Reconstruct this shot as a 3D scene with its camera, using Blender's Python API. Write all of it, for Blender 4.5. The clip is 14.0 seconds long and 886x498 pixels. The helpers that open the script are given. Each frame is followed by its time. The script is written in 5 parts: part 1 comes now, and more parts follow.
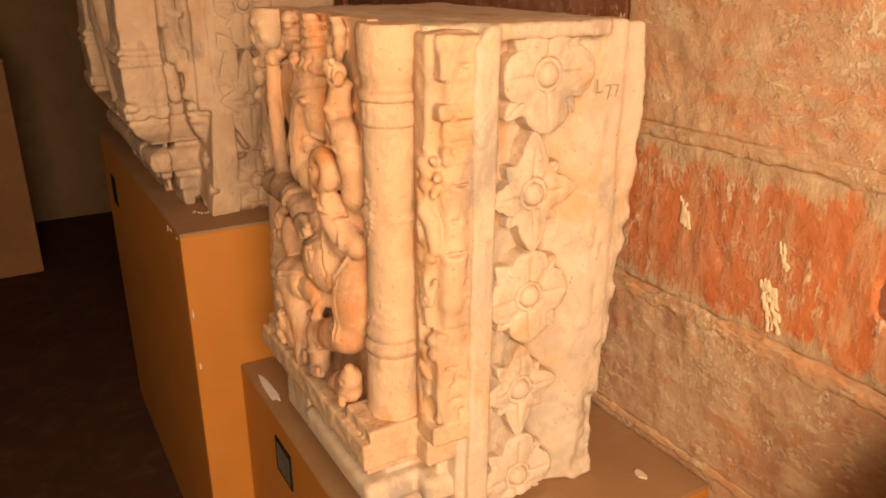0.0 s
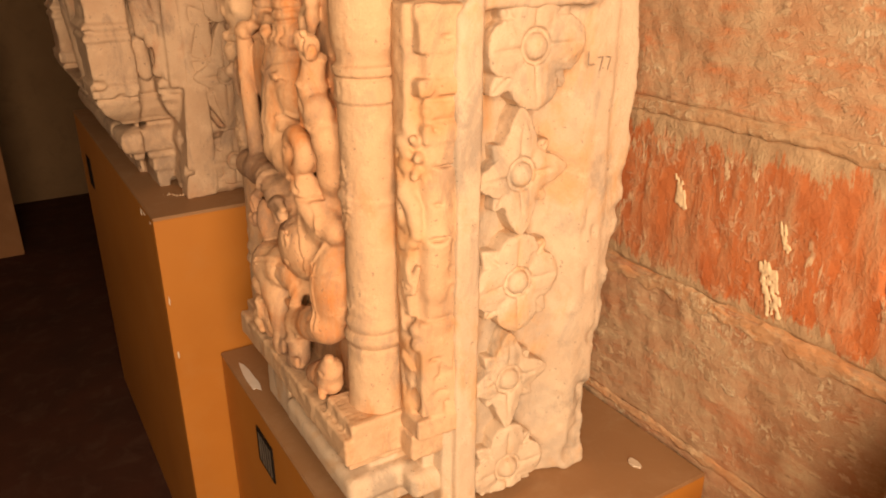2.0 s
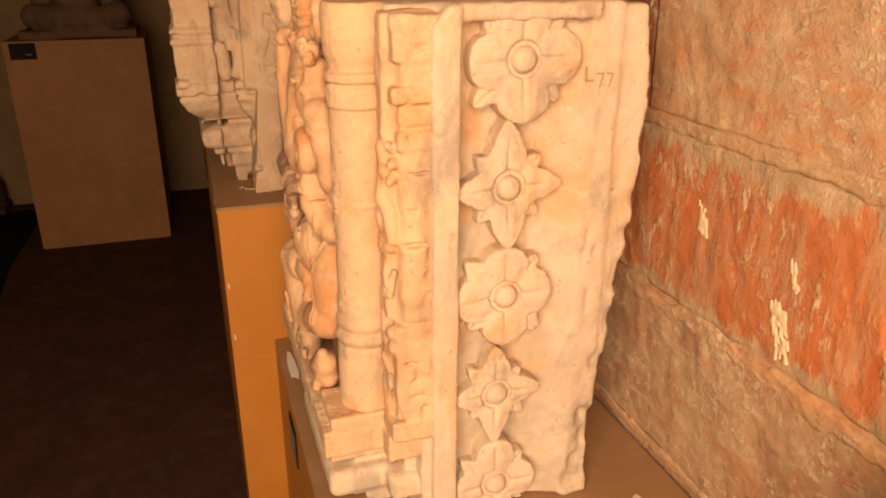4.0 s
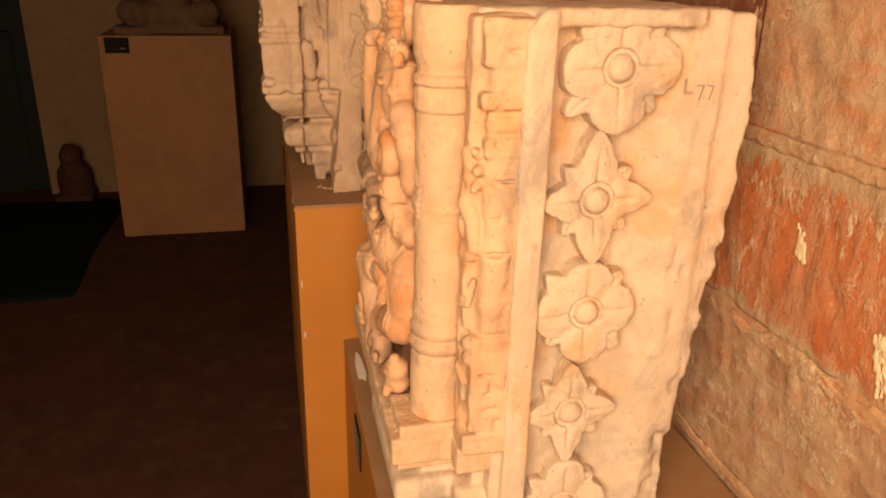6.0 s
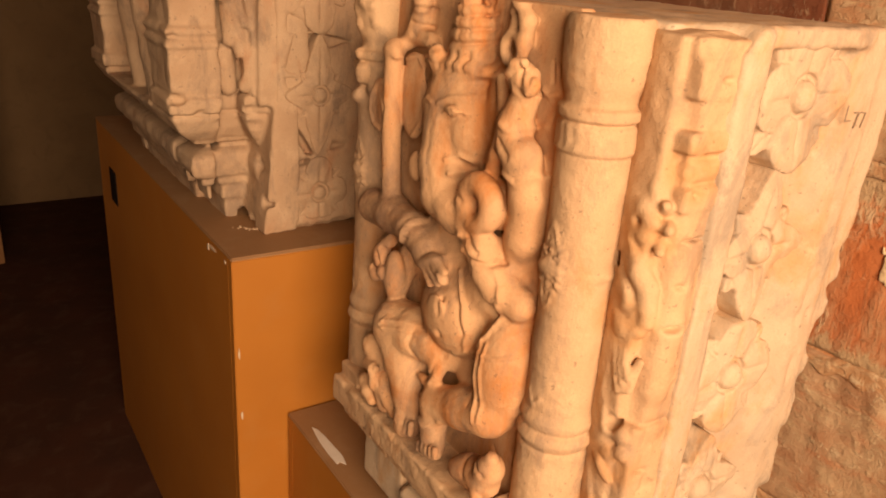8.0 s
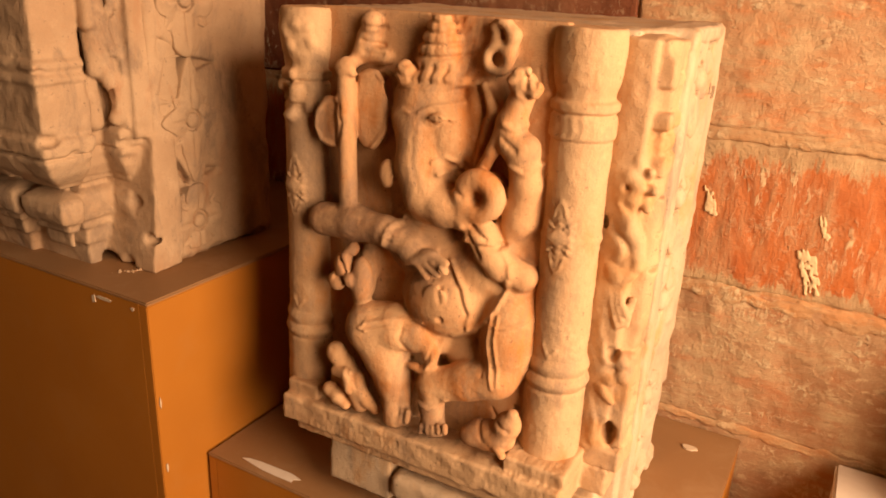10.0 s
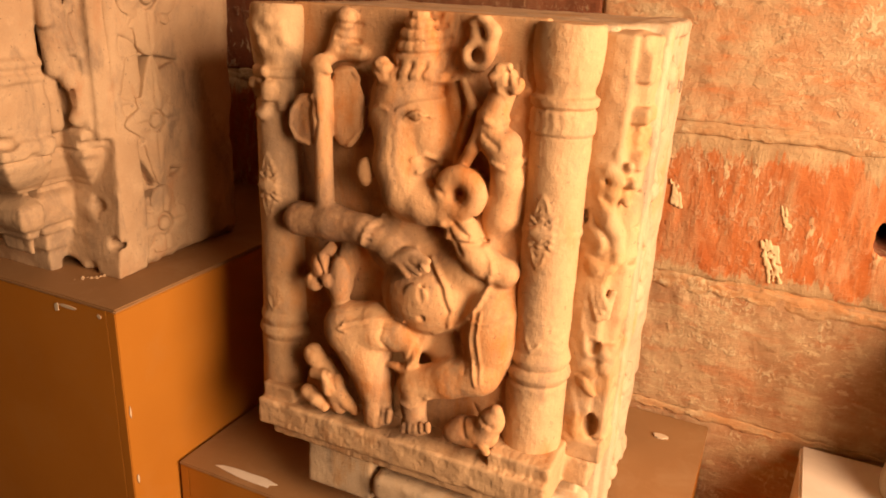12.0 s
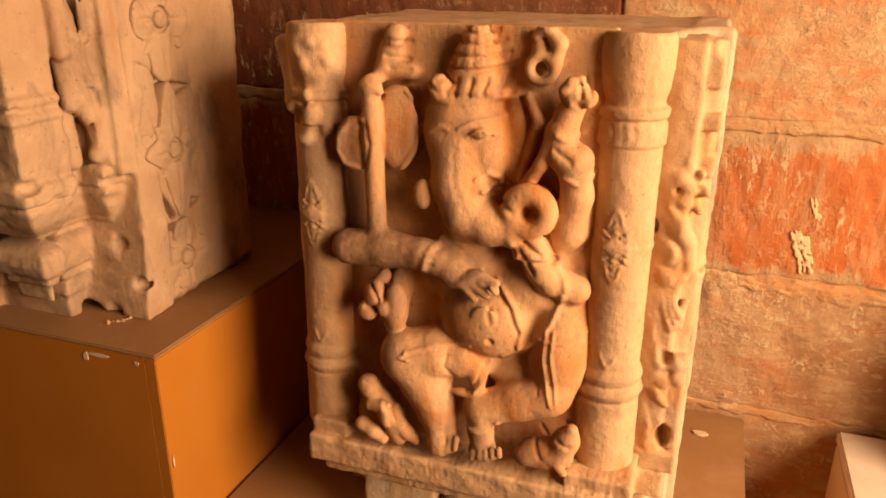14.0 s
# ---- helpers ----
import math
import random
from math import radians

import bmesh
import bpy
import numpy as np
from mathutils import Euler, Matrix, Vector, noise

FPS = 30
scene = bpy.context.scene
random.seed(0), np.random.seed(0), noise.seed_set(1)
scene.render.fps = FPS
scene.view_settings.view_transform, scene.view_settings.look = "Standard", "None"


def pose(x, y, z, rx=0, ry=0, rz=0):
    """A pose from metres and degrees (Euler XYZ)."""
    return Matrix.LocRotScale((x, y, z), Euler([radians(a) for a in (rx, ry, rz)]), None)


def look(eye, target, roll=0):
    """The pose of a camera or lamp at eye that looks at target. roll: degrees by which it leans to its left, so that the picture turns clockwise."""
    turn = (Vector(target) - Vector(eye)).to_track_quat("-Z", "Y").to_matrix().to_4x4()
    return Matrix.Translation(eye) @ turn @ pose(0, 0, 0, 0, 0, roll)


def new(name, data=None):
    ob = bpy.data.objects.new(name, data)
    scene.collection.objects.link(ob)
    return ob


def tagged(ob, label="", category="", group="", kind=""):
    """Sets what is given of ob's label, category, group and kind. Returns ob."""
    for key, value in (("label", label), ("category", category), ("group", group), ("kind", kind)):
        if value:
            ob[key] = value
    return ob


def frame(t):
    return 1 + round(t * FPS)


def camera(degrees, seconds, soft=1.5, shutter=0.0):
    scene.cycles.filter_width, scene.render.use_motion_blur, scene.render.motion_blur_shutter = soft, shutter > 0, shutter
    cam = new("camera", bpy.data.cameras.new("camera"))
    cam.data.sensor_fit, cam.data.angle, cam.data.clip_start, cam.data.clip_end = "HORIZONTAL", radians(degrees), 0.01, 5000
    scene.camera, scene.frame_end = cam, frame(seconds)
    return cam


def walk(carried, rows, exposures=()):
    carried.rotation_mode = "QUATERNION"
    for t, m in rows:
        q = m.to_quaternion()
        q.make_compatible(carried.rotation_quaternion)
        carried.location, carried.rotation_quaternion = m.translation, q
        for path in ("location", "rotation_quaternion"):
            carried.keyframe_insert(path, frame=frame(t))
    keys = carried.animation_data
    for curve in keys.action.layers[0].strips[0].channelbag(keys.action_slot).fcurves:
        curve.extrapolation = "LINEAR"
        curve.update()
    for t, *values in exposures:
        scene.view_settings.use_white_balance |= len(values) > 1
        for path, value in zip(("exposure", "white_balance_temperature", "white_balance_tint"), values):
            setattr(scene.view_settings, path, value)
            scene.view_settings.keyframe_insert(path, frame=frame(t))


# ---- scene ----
cam = camera(61.1, 14.0, 1.8)
PATH = [
    (0, (-0.001, 0.002, 1.403), (0.952, 1.611, 0.695), 0.2),
    (0.5, (-0.005, -0.005, 1.4), (0.95, 1.593, 0.669), 0.3),
    (1, (0.013, -0.008, 1.393), (0.975, 1.569, 0.627), 0.1),
    (1.5, (0.035, 0.004, 1.395), (0.983, 1.57, 0.59), -0.2),
    (2, (0.037, 0.045, 1.392), (0.998, 1.623, 0.626), -0.1),
    (2.5, (0.074, 0.04, 1.389), (0.949, 1.672, 0.634), -0.5),
    (4.8, (0.26, -0.088, 1.391), (0.718, 1.722, 0.675), 0.2),
    (5, (0.254, -0.087, 1.392), (0.68, 1.732, 0.679), 0.1),
    (5.5, (0.249, -0.074, 1.391), (0.653, 1.747, 0.67), 0.3),
    (6, (0.215, -0.03, 1.385), (0.643, 1.785, 0.663), 1.3),
    (6.5, (0.132, 0.052, 1.385), (0.694, 1.848, 0.709), 1.1),
    (7, (0.05, 0.137, 1.379), (0.779, 1.865, 0.683), 1.5),
    (7.2, (0.027, 0.179, 1.373), (0.787, 1.89, 0.67), 3.0),
    (9.3, (-0.333, 0.549, 1.378), (1.181, 1.598, 0.598), 1.5),
    (9.5, (-0.37, 0.561, 1.377), (1.17, 1.575, 0.603), 2.0),
    (10, (-0.407, 0.572, 1.383), (1.245, 1.469, 0.699), 2.7),
    (10.5, (-0.416, 0.576, 1.385), (1.289, 1.403, 0.747), 2.5),
    (11, (-0.418, 0.586, 1.383), (1.302, 1.371, 0.731), 2.8),
    (11.5, (-0.422, 0.598, 1.38), (1.299, 1.377, 0.724), 2.9),
    (12, (-0.423, 0.61, 1.379), (1.291, 1.382, 0.697), 2.8),
    (12.5, (-0.399, 0.631, 1.382), (1.339, 1.328, 0.679), 2.9),
    (13, (-0.373, 0.665, 1.388), (1.379, 1.308, 0.669), 2.8),
    (13.5, (-0.389, 0.703, 1.391), (1.377, 1.308, 0.672), 2.4),
    (14, (-0.438, 0.761, 1.396), (1.326, 1.398, 0.702), 0.4),
]
walk(cam, [(t, look(eye, target, roll)) for t, eye, target, roll in PATH],
     [(0.0, 0.0, 6600, 15), (7.2, 0.0, 6600, 15), (9.5, 0.25, 7300, 21), (12.0, 0.38, 7600, 22), (14.0, 0.36, 7900, 24)])

# ---- light ----
world = bpy.data.worlds.new("sky")
world.use_nodes = True
scene.world = world
sky = world.node_tree.nodes.new("ShaderNodeTexSky")
sky.sky_type, sky.sun_disc, sky.sun_elevation, sky.sun_rotation = "NISHITA", False, radians(40), radians(190)
back = world.node_tree.nodes["Background"]
back.inputs["Strength"].default_value = 0.05
world.node_tree.links.new(sky.outputs["Color"], back.inputs["Color"])


def daylight(name, eye, target, width, height, power, color):
    """The sky's light in one opening of the room."""
    data = bpy.data.lights.new(name, "AREA")
    data.shape, data.size, data.size_y, data.energy, data.color = "RECTANGLE", width, height, power, color
    new(name, data).matrix_world = look(eye, target)


daylight("daylight_doorway", (-0.28, -0.84, 1.60), (0.31, 1.0, 0.95), 1.28, 1.40, 87, (1.0, 0.73, 0.475))

# ---- materials ----
def material(name, rough=0.85, spec=0.25):
    m = bpy.data.materials.new(name)
    m.use_nodes = True
    n = m.node_tree.nodes
    b = n["Principled BSDF"]
    b.inputs["Roughness"].default_value = rough
    b.inputs["Specular IOR Level"].default_value = spec
    return m, m.node_tree.nodes, m.node_tree.links, b


def place(nodes, links, scale=(1, 1, 1), turn=(0, 0, 0)):
    geo, mp = nodes.new("ShaderNodeNewGeometry"), nodes.new("ShaderNodeMapping")
    mp.inputs["Scale"].default_value = scale
    mp.inputs["Rotation"].default_value = [radians(a) for a in turn]
    links.new(geo.outputs["Position"], mp.inputs["Vector"])
    return mp.outputs["Vector"]


def speck(nodes, links, at, scale, detail=6, rough=0.6, low=0.4, high=0.6, warp=0.0):
    """A noise, cut to 0..1 between low and high."""
    t, r = nodes.new("ShaderNodeTexNoise"), nodes.new("ShaderNodeMapRange")
    t.inputs["Scale"].default_value, t.inputs["Detail"].default_value = scale, detail
    t.inputs["Roughness"].default_value, t.inputs["Distortion"].default_value = rough, warp
    r.inputs["From Min"].default_value, r.inputs["From Max"].default_value = low, high
    links.new(at, t.inputs["Vector"])
    links.new(t.outputs["Fac"], r.inputs["Value"])
    return r.outputs["Result"]


def blend(nodes, links, fac, a, b):
    """Colour a where fac is 0, b where it is 1; a and b are colours or sockets."""
    x = nodes.new("ShaderNodeMix")
    x.data_type = "RGBA"
    for key, v in ((0, fac), (6, a), (7, b)):
        if isinstance(v, (int, float)):
            x.inputs[key].default_value = v
        elif isinstance(v, tuple):
            x.inputs[key].default_value = (*v, 1)
        else:
            links.new(v, x.inputs[key])
    return x.outputs[2]


def times(nodes, links, a, b, how="MULTIPLY"):
    x = nodes.new("ShaderNodeMath")
    x.operation = how
    x.use_clamp = True
    for key, v in ((0, a), (1, b)):
        if isinstance(v, (int, float)):
            x.inputs[key].default_value = v
        else:
            links.new(v, x.inputs[key])
    return x.outputs[0]


def relief(nodes, links, bsdf, *heights):
    """Bumps, each (socket, strength, metres)."""
    last = None
    for h, strength, deep in heights:
        x = nodes.new("ShaderNodeBump")
        x.inputs["Strength"].default_value, x.inputs["Distance"].default_value = strength, deep
        links.new(h, x.inputs["Height"])
        if last:
            links.new(last, x.inputs["Normal"])
        last = x.outputs["Normal"]
    links.new(last, bsdf.inputs["Normal"])


def sandstone(name, pale, tan, stain, grime, stained=0.55):
    m, n, l, b = material(name, 0.9, 0.15)
    at = place(n, l)
    tall = place(n, l, (1, 1, 0.45))
    broad = speck(n, l, at, 7, 5, 0.55, 0.38, 0.66)
    iron = times(n, l, speck(n, l, tall, 11, 7, 0.68, stained - 0.02, stained + 0.14, 0.5), 0.8)
    dust = times(n, l, speck(n, l, tall, 9, 8, 0.72, 0.55, 0.68, 0.4), 0.75)
    bleach = times(n, l, speck(n, l, at, 26, 6, 0.7, 0.56, 0.70), 0.5)
    grain = speck(n, l, at, 420, 3, 0.6, 0.3, 0.7)
    pits = speck(n, l, at, 160, 3, 0.5, 0.66, 0.74)
    c = blend(n, l, broad, pale, tan)
    c = blend(n, l, iron, c, stain)
    c = blend(n, l, dust, c, grime)
    soot = times(n, l, speck(n, l, tall, 13, 8, 0.70, 0.53, 0.64, 0.6), 0.6)
    c = blend(n, l, soot, c, tuple(v * 0.80 for v in grime))
    c = blend(n, l, bleach, c, tuple(min(1.0, v * 1.18) for v in pale))
    c = blend(n, l, times(n, l, grain, 0.16), c, tuple(v * 0.6 for v in tan))
    c = blend(n, l, times(n, l, pits, 0.5), c, tuple(v * 0.45 for v in grime))
    l.new(c, b.inputs["Base Color"])
    tool = speck(n, l, place(n, l, (1, 1, 0.12)), 190, 3, 0.5, 0.3, 0.7)
    relief(n, l, b, (speck(n, l, at, 38, 6, 0.6, 0.2, 0.8), 0.42, 0.003), (pits, -0.35, 0.0015), (tool, 0.16, 0.0012), (speck(n, l, at, 95, 5, 0.65, 0.25, 0.75), 0.30, 0.0018), (grain, 0.35, 0.0008))
    return m


def tint_patches(m, spots, tint, amount):
    """Round patches (centre, radius) of one tint, broken up by noise and mixed into an existing stone."""
    n, l = m.node_tree.nodes, m.node_tree.links
    b = n["Principled BSDF"]
    base = b.inputs["Base Color"].links[0].from_socket
    at = place(n, l)
    mask = None
    for c, r in spots:
        d, f = n.new("ShaderNodeVectorMath"), n.new("ShaderNodeMapRange")
        d.operation = "DISTANCE"
        d.inputs[1].default_value = c
        l.new(at, d.inputs[0])
        f.interpolation_type = "SMOOTHSTEP"
        f.inputs["From Min"].default_value, f.inputs["From Max"].default_value = r, r * 0.55
        l.new(d.outputs["Value"], f.inputs["Value"])
        mask = times(n, l, mask, f.outputs["Result"], "MAXIMUM") if mask else f.outputs["Result"]
    mask = times(n, l, times(n, l, mask, speck(n, l, at, 60, 5, 0.6, 0.15, 0.6)), amount)
    l.new(blend(n, l, mask, base, tint), b.inputs["Base Color"])


STONE = sandstone("sandstone", (0.60, 0.465, 0.32), (0.52, 0.38, 0.25), (0.54, 0.28, 0.10), (0.36, 0.295, 0.225))
STONE_WARM = sandstone("sandstone_ruddy", (0.64, 0.395, 0.215), (0.54, 0.30, 0.152), (0.54, 0.19, 0.045), (0.34, 0.22, 0.15), 0.50)
# dark polish left by touching, on the forearm and by the feet
tint_patches(STONE_WARM, (((0.35, 1.170, 1.068), 0.062), ((0.35, 1.120, 1.072), 0.062), ((0.35, 1.070, 1.070), 0.060), ((0.345, 1.020, 1.048), 0.055), ((0.35, 1.000, 0.815), 0.050), ((0.37, 0.94, 0.815), 0.04)), (0.18, 0.112, 0.075), 0.68)
STONE_COLUMN = sandstone("sandstone_honey", (0.61, 0.41, 0.240), (0.52, 0.32, 0.178), (0.50, 0.22, 0.07), (0.36, 0.25, 0.17), 0.58)
STONE_RAW = sandstone("sandstone_rough", (0.60, 0.465, 0.32), (0.51, 0.37, 0.245), (0.54, 0.29, 0.11), (0.34, 0.28, 0.215), 0.54)
tint_patches(STONE_RAW, (((0.535, 0.785, 1.200), 0.034), ((0.540, 0.785, 1.095), 0.034), ((0.530, 0.785, 0.905), 0.028)), (0.50, 0.235, 0.075), 0.60)
# grey patches in the hollows between the petals and at the lower edge
tint_patches(STONE_RAW, (((0.545, 0.785, 1.040), 0.045), ((0.545, 0.785, 0.880), 0.045), ((0.545, 0.785, 0.740), 0.055), ((0.640, 0.785, 0.885), 0.040), ((0.645, 0.785, 0.745), 0.050), ((0.69, 0.765, 0.65), 0.05)), (0.37, 0.30, 0.225), 0.50)
tint_patches(STONE_COLUMN, (((0.462, 0.757, 1.218), 0.040), ((0.445, 0.785, 1.150), 0.035), ((0.440, 0.790, 1.060), 0.040), ((0.440, 0.780, 0.900), 0.035), ((0.440, 0.790, 0.830), 0.030)), (0.52, 0.25, 0.085), 0.55)
STONE_DULL = sandstone("sandstone_dusty", (0.51, 0.36, 0.23), (0.41, 0.265, 0.16), (0.42, 0.20, 0.10), (0.26, 0.19, 0.14), 0.60)
# sandstone darkened so the far corner's weak light sits in the colour
STONE_DIM = sandstone("sandstone_dimmed", (0.125, 0.070, 0.036), (0.095, 0.052, 0.026), (0.10, 0.035, 0.02), (0.075, 0.05, 0.034), 0.60)
STONE_PALE = sandstone("marble_worn", (0.52, 0.46, 0.35), (0.40, 0.34, 0.25), (0.36, 0.28, 0.18), (0.22, 0.18, 0.13), 0.56)


def paint(name, color, worn, dust, rough=0.55, dusty=0.5):
    m, n, l, b = material(name, rough, 0.3)
    at = place(n, l)
    c = blend(n, l, speck(n, l, at, 5, 4, 0.5, 0.35, 0.7), color, worn)
    c = blend(n, l, times(n, l, speck(n, l, at, 60, 5, 0.65, 0.55, 0.75), 0.35 * dusty), c, dust)
    c = blend(n, l, times(n, l, speck(n, l, at, 13, 6, 0.6, 0.5, 0.75, 0.5), dusty), c, dust)
    l.new(c, b.inputs["Base Color"])
    relief(n, l, b, (speck(n, l, at, 300, 3, 0.5, 0.2, 0.8), 0.12, 0.0006), (speck(n, l, at, 9, 2, 0.5, 0.2, 0.8), 0.1, 0.004))
    return m


PAINT = paint("ochre_paint", (0.43, 0.165, 0.024), (0.38, 0.14, 0.02), (0.42, 0.20, 0.06), 0.5, 0.25)
PAINT_TOP = paint("dusty_brown_paint", (0.30, 0.165, 0.075), (0.27, 0.145, 0.065), (0.38, 0.25, 0.14), 0.6, 0.5)
# pedestal paint lowered in tone: the dimness at the back is painted in
PAINT_DIMMED = paint("dimmed_paint", (0.24, 0.105, 0.035), (0.20, 0.088, 0.028), (0.27, 0.135, 0.055), 0.7, 0.6)
CHIP = paint("bare_filler", (0.62, 0.50, 0.36), (0.55, 0.43, 0.30), (0.45, 0.34, 0.22), 0.9, 0.5)
SPLASH = paint("white_plaster", (0.70, 0.54, 0.33), (0.60, 0.44, 0.25), (0.55, 0.40, 0.24), 0.9, 0.6)
PAPER = paint("paper", (0.70, 0.63, 0.54), (0.64, 0.56, 0.47), (0.50, 0.42, 0.33), 0.9, 0.5)
BLACK = paint("black_plate", (0.012, 0.009, 0.007), (0.018, 0.013, 0.009), (0.04, 0.03, 0.02), 0.8, 0.3)
BLACK.node_tree.nodes["Principled BSDF"].inputs["Specular IOR Level"].default_value = 0.05
GREY_MARK = paint("grey_mark", (0.09, 0.07, 0.05), (0.075, 0.06, 0.045), (0.2, 0.17, 0.13), 0.7, 0.4)
INK = paint("pencil", (0.30, 0.22, 0.15), (0.34, 0.25, 0.17), (0.35, 0.25, 0.17), 0.9, 0.6)
FLOOR_MAT = paint("floor_oxide", (0.060, 0.022, 0.012), (0.042, 0.018, 0.011), (0.085, 0.045, 0.028), 0.85, 0.6)
FLOOR_MAT.node_tree.nodes["Principled BSDF"].inputs["Specular IOR Level"].default_value = 0.12
# almost black, to darken the far floor where little light reaches
DIM_FLOOR_GREEN = paint("dim_floor_dark_green", (0.006, 0.010, 0.007), (0.005, 0.008, 0.006), (0.012, 0.012, 0.009), 0.95, 0.4)
DIM_FLOOR_GREEN.node_tree.nodes["Principled BSDF"].inputs["Specular IOR Level"].default_value = 0.05
# plaster darker than lime would be, carrying the room's low light
PLASTER = paint("lime_plaster_dimmed", (0.20, 0.12, 0.055), (0.17, 0.10, 0.045), (0.14, 0.085, 0.04), 0.9, 0.7)
# near-black green that gives the darkness of the unlit doorway
DOORWAY_DARK = paint("unlit_doorway_green", (0.006, 0.008, 0.006), (0.005, 0.006, 0.005), (0.01, 0.01, 0.008), 0.8, 0.3)


def masonry(name, red, lime, course=False, flaky=0.0, joints=()):
    """Old red blocks with lime smeared over them. lime: how much of it, 0..1; course: smeared along the wall, not in slanting strokes;
    joints: (height, reach) of mortar dragged over the edges of the blocks."""
    m, n, l, b = material(name, 0.88, 0.2)
    at = place(n, l)
    slant = place(n, l, (1, 0.7, 1.7), (4, 0, 0)) if course else place(n, l, (1, 2.4, 0.5), (24, 0, 0))
    fine = place(n, l, (1, 1.7, 0.6), (20, 0, 0))
    info = n.new("ShaderNodeObjectInfo")
    tone = blend(n, l, speck(n, l, at, 9, 5, 0.6, 0.35, 0.68), red, (red[0] * 0.78, red[1] * 0.66, red[2] * 0.6))
    tone = blend(n, l, times(n, l, info.outputs["Random"], 0.25), tone, (red[0] * 0.75, red[1] * 0.8, red[2] * 0.8))
    smear = speck(n, l, slant, 12, 8, 0.70, 0.56 - 0.26 * lime, 0.86 - 0.22 * lime, 0.2)
    patch = speck(n, l, at, 6.5, 9, 0.72, 0.64 - 0.28 * lime, 0.90 - 0.26 * lime, 0.3)
    fleck = speck(n, l, place(n, l, (1, 0.6, 1.3)) if flaky else fine, 62 if flaky else 48, 5, 0.62, 0.58 - 0.04 * lime - 0.5 * flaky, 0.63 - 0.04 * lime - 0.5 * flaky, 0.2)
    zone = speck(n, l, place(n, l, (1, 1, 1.0), (0, 0, 0)), 7, 4, 0.6, 0.50 - 2 * flaky, 0.62 - 2 * flaky)
    grit = speck(n, l, at, 240, 4, 0.6, 0.3, 0.7)
    limed = times(n, l, times(n, l, smear, patch, "MAXIMUM"), times(n, l, speck(n, l, at, 3.1, 5, 0.6, 0.3, 0.7), 0.30), "MAXIMUM")
    flakes = times(n, l, fleck, zone)
    limec = blend(n, l, speck(n, l, at, 17, 7, 0.68, 0.32, 0.68), (0.60, 0.44, 0.255) if not flaky else (0.62, 0.47, 0.285), (0.40, 0.275, 0.155) if not flaky else (0.42, 0.30, 0.175))
    c = blend(n, l, times(n, l, limed, 0.88), tone, limec)
    bare = times(n, l, speck(n, l, place(n, l, (1, 1.3, 3.4), (3, 0, 0)), 8, 7, 0.66, 0.53, 0.66, 0.3), 0.62 if course else 0.0)
    c = blend(n, l, bare, c, (red[0] * 1.05, red[1] * 0.9, red[2] * 0.8))
    crust = times(n, l, speck(n, l, place(n, l, (1, 1.0, 0.75), (18, 0, 0)), 78, 5, 0.6, 0.50, 0.57, 1.1), speck(n, l, place(n, l, (1, 0.6, 1.6)), 11, 6, 0.7, 0.53, 0.62, 0.4))
    c = blend(n, l, times(n, l, flakes, 0.55 if course else 0.85), c, (0.68, 0.52, 0.32))
    c = blend(n, l, times(n, l, crust, 0.75 if course else 0.35), c, (0.66, 0.53, 0.34))
    for height, reach in joints:
        split, off, over = n.new("ShaderNodeSeparateXYZ"), n.new("ShaderNodeMath"), n.new("ShaderNodeMapRange")
        l.new(at, split.inputs["Vector"])
        off.operation, off.inputs[1].default_value = "SUBTRACT", height
        l.new(split.outputs["Z"], off.inputs[0])
        away = n.new("ShaderNodeMath")
        away.operation = "ABSOLUTE"
        l.new(off.outputs[0], away.inputs[0])
        ragged = n.new("ShaderNodeMath")
        ragged.operation, ragged.inputs[1].default_value = "MULTIPLY_ADD", -2.4 * reach
        l.new(speck(n, l, place(n, l, (1, 2.2, 0.55), (22, 0, 0)), 13, 9, 0.72, 0.30, 0.80, 0.3), ragged.inputs[0])
        l.new(away.outputs[0], ragged.inputs[2])
        over.inputs["From Min"].default_value, over.inputs["From Max"].default_value = -0.2 * reach, -0.5 * reach
        l.new(ragged.outputs[0], over.inputs["Value"])
        c = blend(n, l, times(n, l, over.outputs["Result"], 0.9), c, limec)
    pock = speck(n, l, place(n, l, (1, 0.5, 1.8)), 34, 5, 0.6, 0.66, 0.73)
    c = blend(n, l, times(n, l, pock, 0.55), c, (0.17, 0.085, 0.04))
    c = blend(n, l, times(n, l, grit, 0.12), c, (0.18, 0.10, 0.05))
    l.new(c, b.inputs["Base Color"])
    relief(n, l, b, (speck(n, l, at, 16, 5, 0.6, 0.2, 0.8), 0.35, 0.010), (limed, 0.4, 0.006), (speck(n, l, at, 55, 6, 0.7, 0.25, 0.75), 0.4, 0.004), (flakes, 0.4, 0.004), (crust, 0.40, 0.004), (pock, -0.6, 0.005), (grit, 0.18, 0.001))
    return m


RED = masonry("red_block", (0.57, 0.16, 0.042), 0.58, joints=((1.156, 0.042), (0.900, 0.026)))
LIMED = masonry("limed_block", (0.44, 0.19, 0.09), 1.02, True, 0.004)
LIMED_RED = masonry("limed_red_block", (0.60, 0.23, 0.09), 1.08, True, 0.010)
# red block with the shadow behind the stones and inside the hole in its colour
SHADED_RED = masonry("shaded_red_block", (0.20, 0.055, 0.025), 0.10)
MORTAR = masonry("mortar", (0.58, 0.30, 0.135), 0.85, True, 0.002)

# ---- building ----
def thing(name, label, category, at, group="", kind=""):
    ob = new(name)
    ob.matrix_basis = Matrix.Translation(at)
    return tagged(ob, label, category, group, kind)


